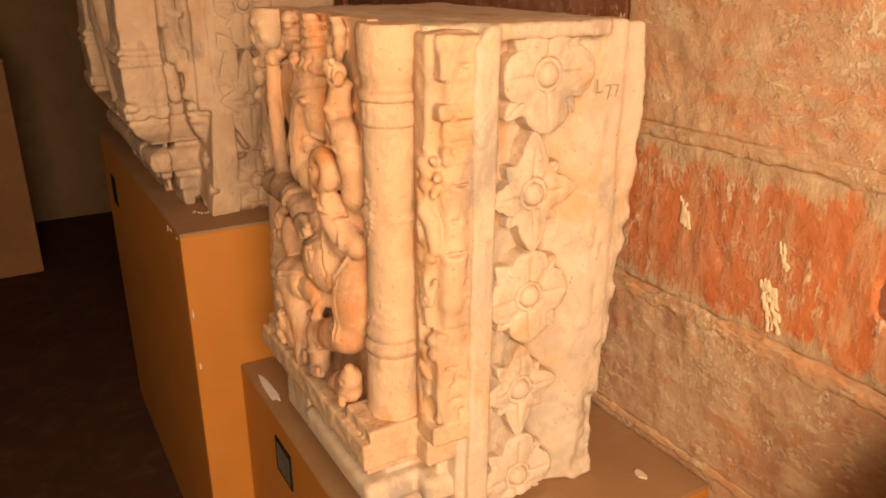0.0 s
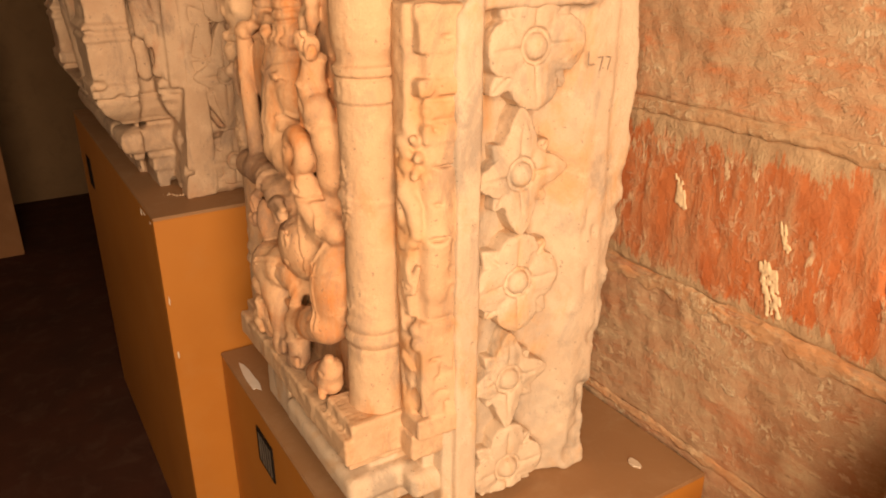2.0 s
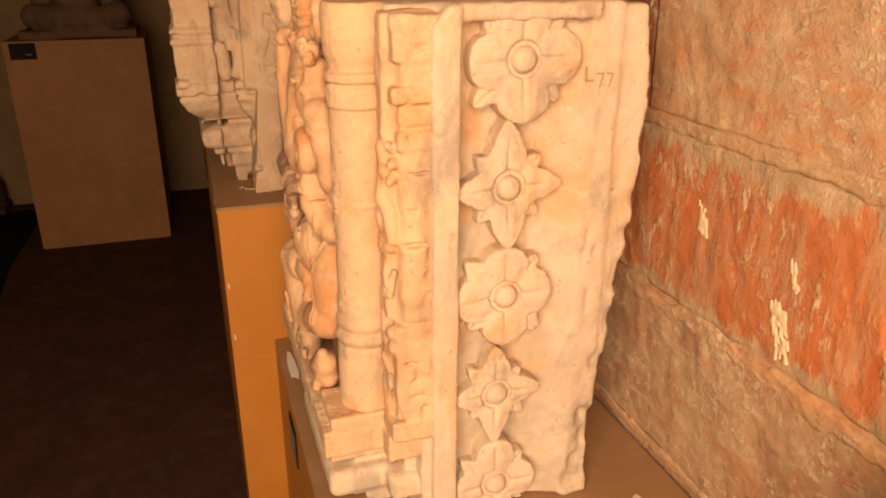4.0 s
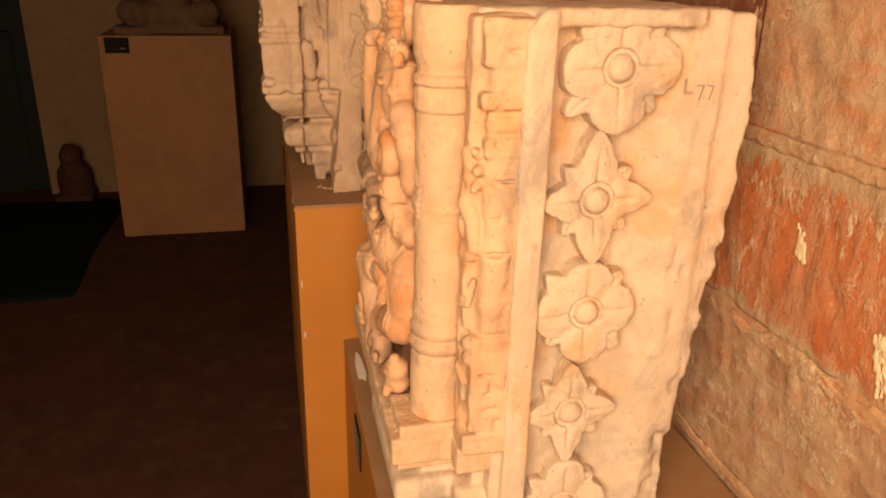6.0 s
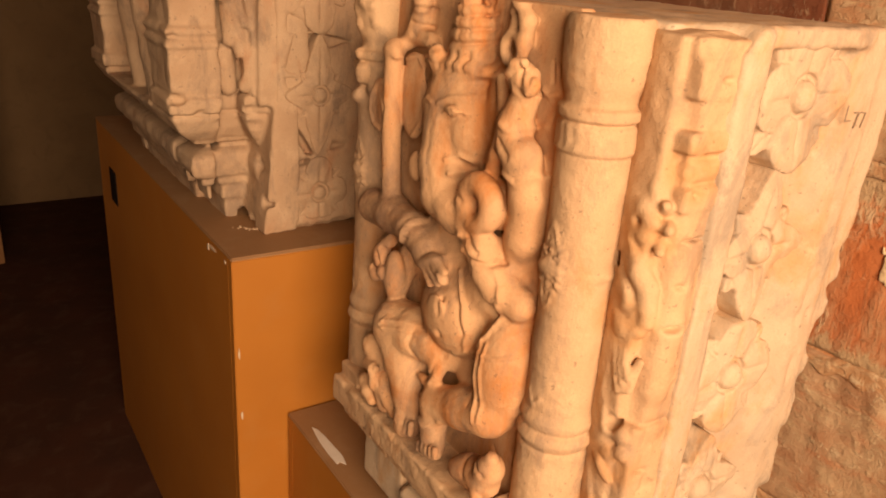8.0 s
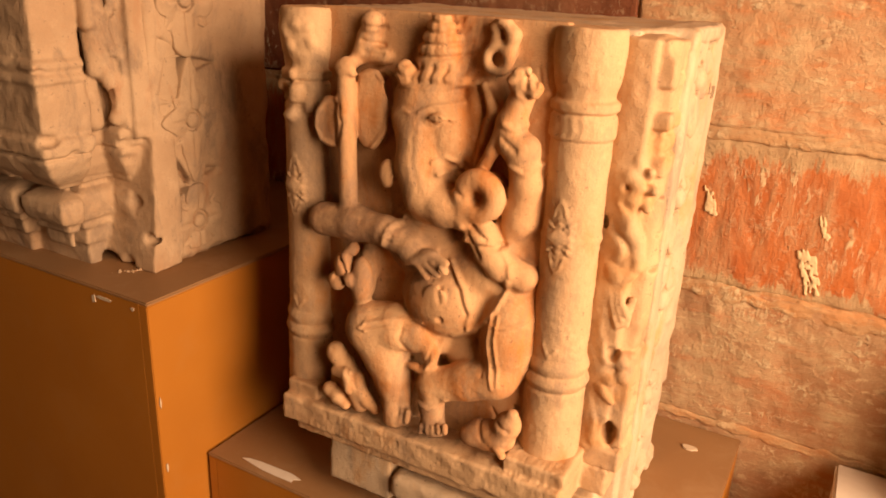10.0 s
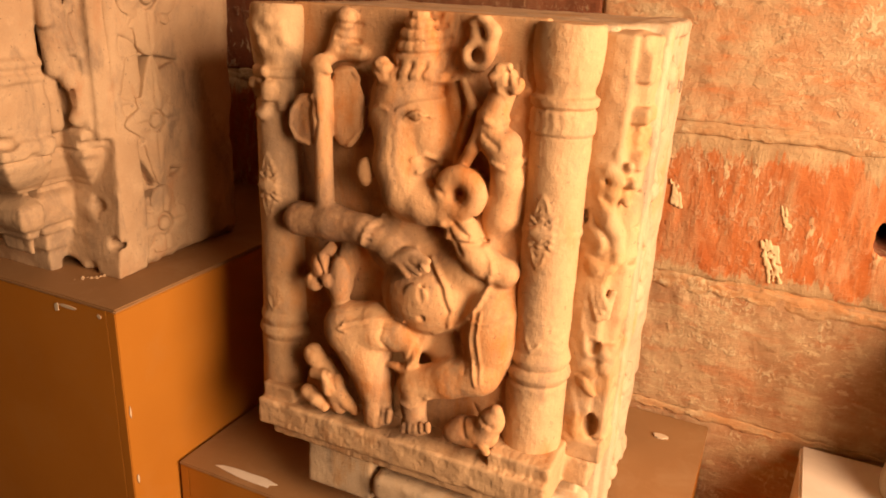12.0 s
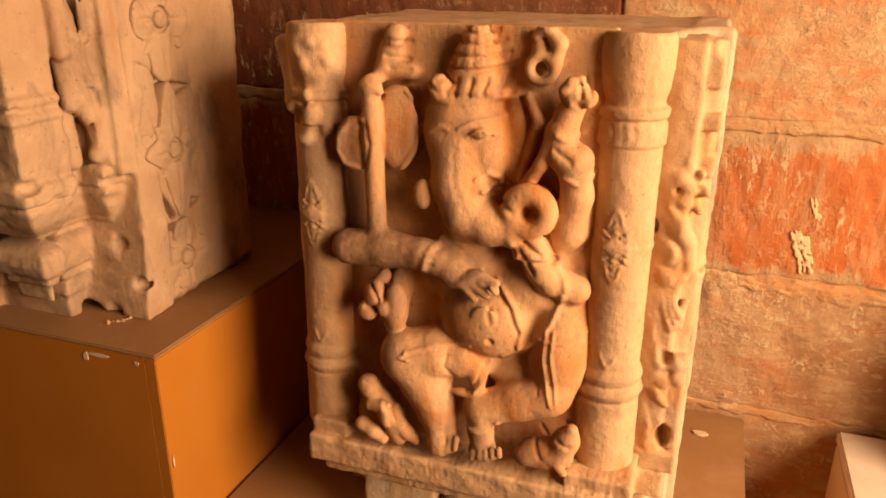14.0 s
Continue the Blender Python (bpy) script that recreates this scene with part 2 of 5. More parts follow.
def part(name, mesh, mat, parent=None, label=""):
    """A mesh, in world places, as one object under its thing or part."""
    if isinstance(mesh, bmesh.types.BMesh):
        bm, mesh = mesh, bpy.data.meshes.new(name)
        bm.to_mesh(mesh)
        bm.free()
    if not mesh.materials:
        mesh.materials.append(mat)
    ob = new(name, mesh)
    if parent:
        ob.parent = parent
        ob.matrix_parent_inverse = parent.matrix_basis.inverted() if parent.parent is None else Matrix()
    return tagged(ob, label) if label else ob


def box(lo, hi, bevel=0.004, seg=2):
    bm = bmesh.new()
    bmesh.ops.create_cube(bm, size=1, matrix=Matrix.LocRotScale([(a + b) / 2 for a, b in zip(lo, hi)], None, [b - a for a, b in zip(lo, hi)]))
    if bevel:
        bmesh.ops.bevel(bm, geom=bm.edges[:], offset=bevel, segments=seg, affect="EDGES")
    return bm


def lattice(shape, cell):
    """Smooth random values -1..1 over a grid, one knot every so many steps."""
    knots = np.random.uniform(-1, 1, [int(n / cell) + 3 for n in shape]).astype(np.float32)
    for axis, n in enumerate(shape):
        p = np.arange(n) / cell
        i = p.astype(int)
        f = p - i
        f = (f * f * (3 - 2 * f)).astype(np.float32).reshape([-1 if a == axis else 1 for a in range(len(shape))])
        knots = np.take(knots, i, axis) * (1 - f) + np.take(knots, i + 1, axis) * f
    return knots


class Clay:
    """Stone to be carved: forms melt into a solid, which then gets one even skin of quads."""

    def __init__(self, lo, hi, step):
        self.lo, self.step = np.array(lo), step
        self.axes = [np.arange(a, b + step, step, dtype=np.float32) for a, b in zip(lo, hi)]
        self.d = np.full([len(a) for a in self.axes], 0.03, np.float32)

    def form(self, f, lo, hi, k=0.003, cut=False):
        m = k + 3 * self.step
        s = [slice(max(0, int((a - m - o) / self.step)), max(0, int((b + m - o) / self.step) + 2)) for a, b, o in zip(lo, hi, self.lo)]
        sub = self.d[s[0], s[1], s[2]]
        if not sub.size:
            return
        x, y, z = self.axes[0][s[0]][:, None, None], self.axes[1][s[1]][None, :, None], self.axes[2][s[2]][None, None, :]
        e = f(x, y, z)
        a, b = (-sub, e) if cut else (sub, e)
        h = np.clip(0.5 + 0.5 * (a - b) / k, 0, 1)
        r = a * (1 - h) + b * h - k * h * (1 - h)
        sub[...] = -r if cut else r

    def limb(self, pts, k=0.003, cut=False, flat=1.0):
        for (ax, ay, az, ar), (bx, by, bz, br) in zip(pts, pts[1:]):
            def f(x, y, z):
                vx, vy, vz = (bx - ax) * flat, by - ay, bz - az
                px, py, pz = (x - ax) * flat, y - ay, z - az
                t = np.clip((px * vx + py * vy + pz * vz) / (vx * vx + vy * vy + vz * vz + 1e-9), 0, 1)
                return np.sqrt((px - t * vx) ** 2 + (py - t * vy) ** 2 + (pz - t * vz) ** 2) - (ar + t * (br - ar))
            r = max(ar, br)
            self.form(f, (min(ax, bx) - r, min(ay, by) - r, min(az, bz) - r), (max(ax, bx) + r, max(ay, by) + r, max(az, bz) + r), k, cut)

    def egg(self, c, r, k=0.003, cut=False):
        def f(x, y, z):
            px, py, pz = (x - c[0]) / r[0], (y - c[1]) / r[1], (z - c[2]) / r[2]
            a = np.sqrt(px * px + py * py + pz * pz)
            return a * (a - 1) / (np.sqrt((px / r[0]) ** 2 + (py / r[1]) ** 2 + (pz / r[2]) ** 2) + 1e-6)
        self.form(f, [a - b for a, b in zip(c, r)], [a + b for a, b in zip(c, r)], k, cut)

    def ring(self, c, big, r, k=0.002, axis=0):
        def f(x, y, z):
            p = [x - c[0], y - c[1], z - c[2]]
            u, v = [p[i] for i in range(3) if i != axis]
            return np.sqrt((np.sqrt(u * u + v * v) - big) ** 2 + p[axis] ** 2) - r
        self.form(f, [v - big - r for v in c], [v + big + r for v in c], k)

    def block(self, lo, hi, rnd=0.003, k=0.002, cut=False):
        c, s = [(a + b) / 2 for a, b in zip(lo, hi)], [(b - a) / 2 - rnd for a, b in zip(lo, hi)]

        def f(x, y, z):
            q = [np.abs(v - o) - e for v, o, e in zip((x, y, z), c, s)]
            out = np.sqrt(np.maximum(q[0], 0) ** 2 + np.maximum(q[1], 0) ** 2 + np.maximum(q[2], 0) ** 2)
            return out + np.minimum(np.maximum(q[0], np.maximum(q[1], q[2])), 0) - rnd
        self.form(f, lo, hi, k, cut)

    def lathe(self, cx, cy, profile, k=0.001):
        """profile: (z, radius) upwards."""
        zs, rs = [p[0] for p in profile], [p[1] for p in profile]

        def f(x, y, z):
            r = np.interp(z.ravel(), zs, rs).reshape(z.shape).astype(np.float32)
            return np.maximum(np.sqrt((x - cx) ** 2 + (y - cy) ** 2) - r, np.maximum(zs[0] - z, z - zs[-1])) * 0.9
        b = max(rs)
        self.form(f, (cx - b, cy - b, zs[0]), (cx + b, cy + b, zs[-1]), k)

    def lathe_y(self, c, face, outer, inner, deep):
        """A round moat sunk from a face that looks to -y."""
        def f(x, y, z):
            r = np.sqrt((x - c[0]) ** 2 + (z - c[1]) ** 2)
            return np.maximum(np.abs(r - (outer + inner) / 2) - (outer - inner) / 2, np.abs(y - face) - deep)
        self.form(f, (c[0] - outer, face - deep, c[1] - outer), (c[0] + outer, face + deep, c[1] + outer), 0.002, True)

    def moulded(self, lo, hi, profile, k=0.002):
        """A block whose -x and -y faces step in by (z, inset) pairs."""
        zs, ins = [p[0] for p in profile], [p[1] for p in profile]

        def f(x, y, z):
            i = np.interp(z.ravel(), zs, ins).reshape(z.shape).astype(np.float32)
            d = np.maximum(np.maximum(lo[0] + i - x, x - hi[0]), np.maximum(lo[1] + i - y, y - hi[1]))
            return np.maximum(d, np.maximum(lo[2] - z, z - hi[2])) * 0.85
        self.form(f, lo, hi, k)

    def trace(self, pts, wide, high):
        """A cord (or, below zero, a groove) that follows whatever surface faces -x along the line of (y, z)."""
        y, z = self.axes[1][:, None], self.axes[2][None, :]
        dist = np.full((len(self.axes[1]), len(self.axes[2])), 1.0, np.float32)
        for (ay, az), (by, bz) in zip(pts, pts[1:]):
            vy, vz = by - ay, bz - az
            t = np.clip(((y - ay) * vy + (z - az) * vz) / (vy * vy + vz * vz + 1e-9), 0, 1)
            dist = np.minimum(dist, np.sqrt((y - ay - t * vy) ** 2 + (z - az - t * vz) ** 2))
        self.d -= (high * np.exp(-(dist / wide) ** 2))[None]

    def weather(self, deep=0.0015, broad=0.03, fine=0.008):
        s = self.d.shape
        self.d += deep * lattice(s, broad / self.step) + deep * 0.5 * lattice(s, fine / self.step)

    def skin(self, name):
        d, n = self.d, self.d.shape
        for a in range(3):
            i = [slice(None)] * 3
            for e in (0, -1):
                i[a] = e
                d[tuple(i)] = np.maximum(d[tuple(i)], 1e-4)
        s = d < 0
        c = [m - 1 for m in n]
        count = np.zeros(c, np.int8)
        cs = [(i, j, k) for i in (0, 1) for j in (0, 1) for k in (0, 1)]
        for i, j, k in cs:
            count += s[i:c[0] + i, j:c[1] + j, k:c[2] + k]
        act = np.argwhere((count > 0) & (count < 8))
        ids = np.full(c, -1, np.int32)
        ids[act[:, 0], act[:, 1], act[:, 2]] = np.arange(len(act))
        val = {q: d[act[:, 0] + q[0], act[:, 1] + q[1], act[:, 2] + q[2]] for q in cs}
        total, hits = np.zeros((len(act), 3)), np.zeros(len(act))
        for p in cs:
            for a in range(3):
                if p[a] == 0:
                    q = tuple(1 if b == a else v for b, v in enumerate(p))
                    u, v = val[p], val[q]
                    x = (u < 0) != (v < 0)
                    t = np.where(x, u / np.where(x, u - v, 1), 0)
                    spot = np.tile(np.array(p, float), (len(act), 1))
                    spot[:, a] += t
                    total += spot * x[:, None]
                    hits += x
        verts = self.lo + self.step * (act + total / hits[:, None])
        quads = []
        for a in range(3):
            b, e = (a + 1) % 3, (a + 2) % 3
            i0, i1 = [slice(None)] * 3, [slice(None)] * 3
            i0[a], i1[a] = slice(0, -1), slice(1, None)
            u, v = s[tuple(i0)], s[tuple(i1)]
            w = np.argwhere(u != v)
            w = w[(w[:, b] > 0) & (w[:, e] > 0) & (w[:, b] < n[b] - 1) & (w[:, e] < n[e] - 1)]
            turn = v[w[:, 0], w[:, 1], w[:, 2]]
            db, de = np.eye(3, dtype=int)[b], np.eye(3, dtype=int)[e]
            q = np.stack([ids[tuple((w - o).T)] for o in (db + de, de, 0 * db, db)], 1)
            q[turn] = q[turn][:, ::-1]
            quads.append(q)
        quads = np.concatenate(quads).astype(np.int32)
        me = bpy.data.meshes.new(name)
        me.vertices.add(len(verts))
        me.vertices.foreach_set("co", verts.astype(np.float32).ravel())
        me.loops.add(quads.size)
        me.loops.foreach_set("vertex_index", quads.ravel())
        me.polygons.add(len(quads))
        me.polygons.foreach_set("loop_start", np.arange(0, quads.size, 4, dtype=np.int32))
        me.polygons.foreach_set("use_smooth", np.ones(len(quads), bool))
        me.update(calc_edges=True)
        me.validate()
        return me

# ---- the room ----
WALL_X, BACK_Y, FRONT_Y, WEST_X, TOP = 0.886, 4.75, -0.9, -3.2, 3.1


def structure(name, mesh, mat, label):
    return tagged(part(name, mesh, mat), label, "", "", "structure")


def slab_with_hole(lo, hi, axis, a0, a1, z0, z1):
    """A wall box with one opening through it, a0..a1 along the axis and z0..z1 high."""
    bm = bmesh.new()
    for p, q, b, t in ((lo[axis], a0, lo[2], hi[2]), (a1, hi[axis], lo[2], hi[2]), (a0, a1, z1, hi[2]), (a0, a1, lo[2], z0)):
        if q - p > 0.001 and t - b > 0.001:
            l, h = list(lo), list(hi)
            l[axis], h[axis], l[2], h[2] = p, q, b, t
            bmesh.ops.create_cube(bm, size=1, matrix=Matrix.LocRotScale([(u + v) / 2 for u, v in zip(l, h)], None, [v - u for u, v in zip(l, h)]))
    return bm


structure("floor", box((WEST_X - 0.3, FRONT_Y - 0.3, -0.12), (WALL_X + 0.4, BACK_Y + 2.0, 0.0), 0), FLOOR_MAT, "dark red oxide floor, dusty and scuffed")
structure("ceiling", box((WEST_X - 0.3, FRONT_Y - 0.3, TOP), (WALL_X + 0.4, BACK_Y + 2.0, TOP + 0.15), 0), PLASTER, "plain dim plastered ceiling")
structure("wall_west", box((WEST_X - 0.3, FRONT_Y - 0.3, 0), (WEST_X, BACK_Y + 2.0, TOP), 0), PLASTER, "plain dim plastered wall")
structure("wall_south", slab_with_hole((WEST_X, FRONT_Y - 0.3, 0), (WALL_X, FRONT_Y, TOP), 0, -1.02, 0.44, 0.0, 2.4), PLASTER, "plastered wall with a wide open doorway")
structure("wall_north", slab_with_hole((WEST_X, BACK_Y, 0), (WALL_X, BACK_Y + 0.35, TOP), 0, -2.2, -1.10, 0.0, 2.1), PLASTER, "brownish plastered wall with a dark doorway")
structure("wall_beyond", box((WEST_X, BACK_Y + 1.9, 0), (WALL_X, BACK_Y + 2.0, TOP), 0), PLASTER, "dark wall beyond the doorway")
# panelled board added in the opening to make it read as unlit
door = structure("doorway_fill", box((-2.2, BACK_Y + 0.10, 0.0), (-1.10, BACK_Y + 0.15, 2.1), 0.003), DOORWAY_DARK, "near-black green panels added to fill the unlit back doorway")
for x in (-2.10, -1.62):
    for z in (0.15, 1.10):
        part("panel", box((x, BACK_Y + 0.088, z), (x + 0.42, BACK_Y + 0.104, z + 0.8), 0.008), DOORWAY_DARK, door)


# ---- pedestals ----
def pedestal(lo, hi, label, top_mat=PAINT_TOP, side_mat=PAINT, cap=0.006):
    """A hollow plywood box: four panels and a lid."""
    (x0, y0, z0), (x1, y1, z1) = lo, hi
    p = thing("pedestal", label, "pedestal", ((x0 + x1) / 2, (y0 + y1) / 2, z0), "plinths of the display")
    t = 0.018
    part("front_panel", box((x0, y0 + t, z0), (x0 + t, y1 - t, z1 - cap), 0.0003, 1), side_mat, p)
    part("back_panel", box((x1 - t, y0 + t, z0), (x1, y1 - t, z1 - cap), 0.0003, 1), side_mat, p)
    part("side_panel", box((x0, y0, z0), (x1, y0 + t, z1 - cap), 0.0012), side_mat, p)
    part("side_panel", box((x0, y1 - t, z0), (x1, y1, z1 - cap), 0.0012), side_mat, p)
    part("top_panel", box((x0 - 0.001, y0 - 0.001, z1 - cap), (x1, y1 + 0.001, z1), 0.002), top_mat, p, "dusty brown top")
    return p


def flake(c, size, normal, seed, thick=0.0012):
    """A ragged thin flake lying on a face."""
    rng = random.Random(seed)
    bm = bmesh.new()
    n = Vector(normal)
    u = Vector((1, 0, 0)) if abs(n.z) > 0.9 else Vector((0, 0, 1)).cross(n)
    v = n.cross(u)
    ring = []
    for i in range(11):
        a, r = i / 11 * 2 * math.pi, rng.uniform(0.6, 1.0)
        ring.append(bm.verts.new(Vector(c) + u * (math.cos(a) * size[0] * r) + v * (math.sin(a) * size[1] * r)))
    f = bm.faces.new(ring)
    up = bmesh.ops.extrude_face_region(bm, geom=[f])
    bmesh.ops.translate(bm, verts=[v for v in up["geom"] if isinstance(v, bmesh.types.BMVert)], vec=n * thick)
    bmesh.ops.recalc_face_normals(bm, faces=bm.faces[:])
    return bm


low = pedestal((0.34, 0.642, 0.0), (0.880, 1.404, 0.62), "ochre painted plywood pedestal under the carved elephant-headed relief")
tall = pedestal((0.252, 1.410, 0.0), (0.880, 2.50, 0.922), "taller ochre painted plywood pedestal with chipped edges")
plate = part("label_plate", box((0.337, 1.11, 0.50), (0.3395, 1.193, 0.575), 0.0006), BLACK, low, "small black label plate")
for i in range(5):
    part("mark", box((0.3360, 1.118 + 0.014 * i, 0.508), (0.3369, 1.126 + 0.014 * i, 0.567), 0), GREY_MARK, plate)
plate = part("label_plate", box((0.2495, 2.29, 0.735), (0.2517, 2.36, 0.822), 0.0006), BLACK, tall, "small black label plate")
for s, (y, z, w, h) in enumerate(((1.505, 0.906, 0.020, 0.0035), (1.527, 0.900, 0.005, 0.009), (1.441, 0.905, 0.004, 0.004))):
    part("paint_chip", flake((0.2522, y, z), (w, h), (-1, 0, 0), s), CHIP, tall, "bare chip in the paint")
for s, (x, z, w, h) in enumerate(((0.2585, 0.755, 0.0018, 0.012), (0.2600, 0.637, 0.0022, 0.010))):
    part("paint_chip", flake((x, 1.4085, z), (w, h), (0, -1, 0), s + 9), CHIP, tall, "bare chip in the paint")
scrap = part("paper_scrap", flake((0.360, 1.285, 0.6202), (0.013, 0.070), (0.0, 0.0, 1), 31, 0.0012), PAPER)
tagged(scrap, "torn scrap of white paper lying on the pedestal top", "paper scrap")
chip = part("plaster_crumb", flake((0.80, 0.715, 0.6205), (0.008, 0.016), (0, 0, 1), 33, 0.003), CHIP)
tagged(chip, "flat plaster crumb lying on the pedestal top", "crumb")


# ---- flowers carved in low relief ----
def rosette(clay, c, reach, tall_reach, pointed, deep=0.010, boss=0.013):
    """Four petals, four sepals between them and a boss, on a face that looks to -y."""
    cx, cy, cz = c
    for k in range(4):
        a = (k + 0.5) * math.pi / 2 + 0.06 * math.sin(5 * k + 60 * cz)
        ux, uz = math.cos(a), math.sin(a)
        r = reach * (0.84 if pointed else 1.06) * (1 + 0.07 * math.sin(3 * k + 90 * cz))

        def leaf(x, y, z):
            along, side = (x - cx) * ux + (z - cz) * uz, (z - cz) * ux - (x - cx) * uz
            t = np.clip(along / r, 0, 1)
            half = 0.24 * r * np.minimum(1.0, 2.0 * t + 0.3) * (1 - t ** 4) ** 0.8 * (1 + 0.05 * np.sin(along * 420 + k))
            flat = np.maximum(np.abs(side) - half, np.maximum(-along, along - r)) * 0.8
            top = cy - deep * (0.42 + 0.25 * t) - 0.16 * np.maximum(half - np.abs(side), 0) + 0.0032 * np.exp(-(side / 0.0020) ** 2)
            return np.maximum(flat, np.maximum(top - y, y - cy - 0.030))
        clay.form(leaf, (cx - r, cy - 0.02, cz - r), (cx + r, cy + 0.030, cz + r), 0.001)
    for k in range(4):
        a = k * math.pi / 2 + 0.05 * math.sin(7 * k + 40 * cz)
        ux, uz = math.cos(a), math.sin(a)
        r = (tall_reach if k % 2 else reach) * (1 + 0.03 * math.sin(11 * k + 70 * cz))
        w = reach * 0.44 if pointed else min(r, reach) * 0.47

        def f(x, y, z):
            along, side = (x - cx) * ux + (z - cz) * uz, (z - cz) * ux - (x - cx) * uz
            t = np.clip(along / r, 0, 1)
            if pointed:
                half = w * np.minimum(1.0, 0.45 + 1.6 * t) * np.clip(1.0 - t, 0, 1) ** 0.62 * 1.22
            else:
                q = np.where(t < 0.62, (t - 0.62) / 0.75, (t - 0.62) / 0.38)
                half = w * np.sqrt(np.clip(1 - q * q, 0, 1))
            half = half * (1 + 0.03 * np.sin(along * 260 + k * 1.7 + cz * 40) + 0.02 * np.sin(along * 610 + k * 2.9))
            flat = np.maximum(np.abs(side) - half, np.maximum(-along, along - r)) * 0.75
            groove = 0.0050 * np.exp(-(side / 0.0024) ** 2) * (1.15 - t)
            lip = 0.0016 * np.exp(-((half - np.abs(side)) / 0.003) ** 2)
            dome = cy - deep * (0.55 + 0.40 * t) - 0.30 * np.minimum(np.maximum(half - np.abs(side), 0), 0.016) + groove - lip
            return np.maximum(flat, np.maximum(dome - y, y - cy - 0.030))
        clay.form(f, (cx - r, cy - 0.02, cz - r), (cx + r, cy + 0.030, cz + r), 0.0008)
    clay.lathe_y((cx, cz), cy - deep * 1.0, boss * 1.72, boss * 1.25, 0.0065)
    clay.egg((cx, cy - deep * 0.72, cz), (boss * 1.22, deep * 0.86, boss * 1.22), 0.0006)


# ---- the relief block ----
stone = thing("carved_relief_block", "cream sandstone block carved with an elephant-headed figure between columns", "sculpture", (0.56, 1.0, 0.62))


def block_body():
    clay = Clay((0.41, 0.735, 0.612), (0.80, 1.345, 1.355), 0.0042)
    clay.block((0.415, 0.862, 0.74), (0.6, 1.245, 1.336), 0.006)
    clay.block((0.446, 0.800, 0.74), (0.6, 0.90, 1.336), 0.006)
    clay.block((0.472, 0.762, 0.62), (0.735, 1.245, 1.338), 0.006)
    clay.block((0.487, 0.752, 0.62), (0.521, 0.80, 1.335), 0.004)
    clay.form(lambda x, y, z: np.maximum(np.maximum(x - np.interp(z.ravel(), (0.62, 0.80, 0.98, 1.14, 1.24, 1.333), (0.706, 0.738, 0.764, 0.782, 0.780, 0.768)).reshape(z.shape), 0.70 - x), np.maximum(np.maximum(0.766 - y, y - 1.22), np.maximum(0.62 - z, z - 1.333))), (0.70, 0.766, 0.62), (0.80, 1.22, 1.333), 0.005)
    # rough unworked back, wider than the carved front
    clay.block((0.425, 1.24, 0.80), (0.62, 1.288, 1.325), 0.012, 0.01)
    clay.block((0.440, 1.25, 1.205), (0.62, 1.325, 1.318), 0.014, 0.012)
    clay.block((0.450, 1.25, 0.86), (0.62, 1.300, 1.10), 0.014, 0.012)
    for y, z in ((1.296, 0.84), (1.306, 0.98), (1.302, 1.15), (1.330, 1.26), (1.312, 1.205)):
        clay.egg((0.44, y, z), (0.03, 0.022, 0.045), 0.01, cut=True)
    for z, r in ((0.69, 0.012), (0.79, 0.020), (0.835, 0.010), (0.95, 0.014), (1.07, 0.010), (1.16, 0.018), (1.285, 0.014)):
        clay.egg((0.790 if z > 0.9 else 0.765, 0.765, z), (r * 0.7, 0.03, r * 1.3), 0.010, cut=True)
    chips = random.Random(21)
    for k in range(34):
        z = chips.uniform(0.63, 1.325)
        x = 0.700 + 0.155 * (z - 0.62) - (0.03 if z > 1.26 else 0.0) + chips.uniform(-0.014, 0.012)
        clay.egg((x + 0.012, 0.758 + chips.uniform(-0.004, 0.008), z), (chips.uniform(0.006, 0.014), chips.uniform(0.006, 0.012), chips.uniform(0.008, 0.026)), 0.009, cut=True)
    for k in range(22):
        z = chips.uniform(0.64, 1.1)
        clay.egg((chips.uniform(0.655, 0.72), 0.762, z), (chips.uniform(0.002, 0.004), 0.0045, chips.uniform(0.008, 0.028)), 0.003, cut=True)
    clay.form(lambda x, y, z: (np.sqrt(((x - 0.596) / 0.104) ** 2 + ((y - 0.743) / 0.048) ** 2) - 1) * 0.04 + 0 * z, (0.49, 0.70, 0.55), (0.70, 0.79, 1.325), 0.004, True)
    clay.block((0.487, 0.750, 0.62), (0.521, 0.80, 1.335), 0.003)
    clay.block((0.50, 0.756, 1.318), (0.70, 0.80, 1.338), 0.004, 0.006)
    clay.egg((0.47, 0.76, 1.345), (0.035, 0.03, 0.03), 0.01, cut=True)
    for k in range(14):
        clay.egg((0.405 + random.uniform(0, 0.02), 0.80 + 0.034 * k + random.uniform(-0.01, 0.01), 1.340), (random.uniform(0.01, 0.03), random.uniform(0.008, 0.024), random.uniform(0.003, 0.009)), 0.004, cut=True)
    clay.weather(0.0022, 0.05, 0.012)
    return clay.skin("body")


part("body", block_body(), STONE_RAW, stone)


def flower_panel(z, pointed, reach, tall_reach, cx, bottom=0.0, top=9.0):
    clay = Clay((0.505, 0.738, max(z - tall_reach - 0.01, bottom)), (0.69, 0.804, min(z + tall_reach + 0.01, top)), 0.0024)
    rosette(clay, (cx, 0.774, z), reach, tall_reach, pointed, 0.014)
    clay.weather(0.001, 0.03, 0.007)
    return clay.skin("flower")


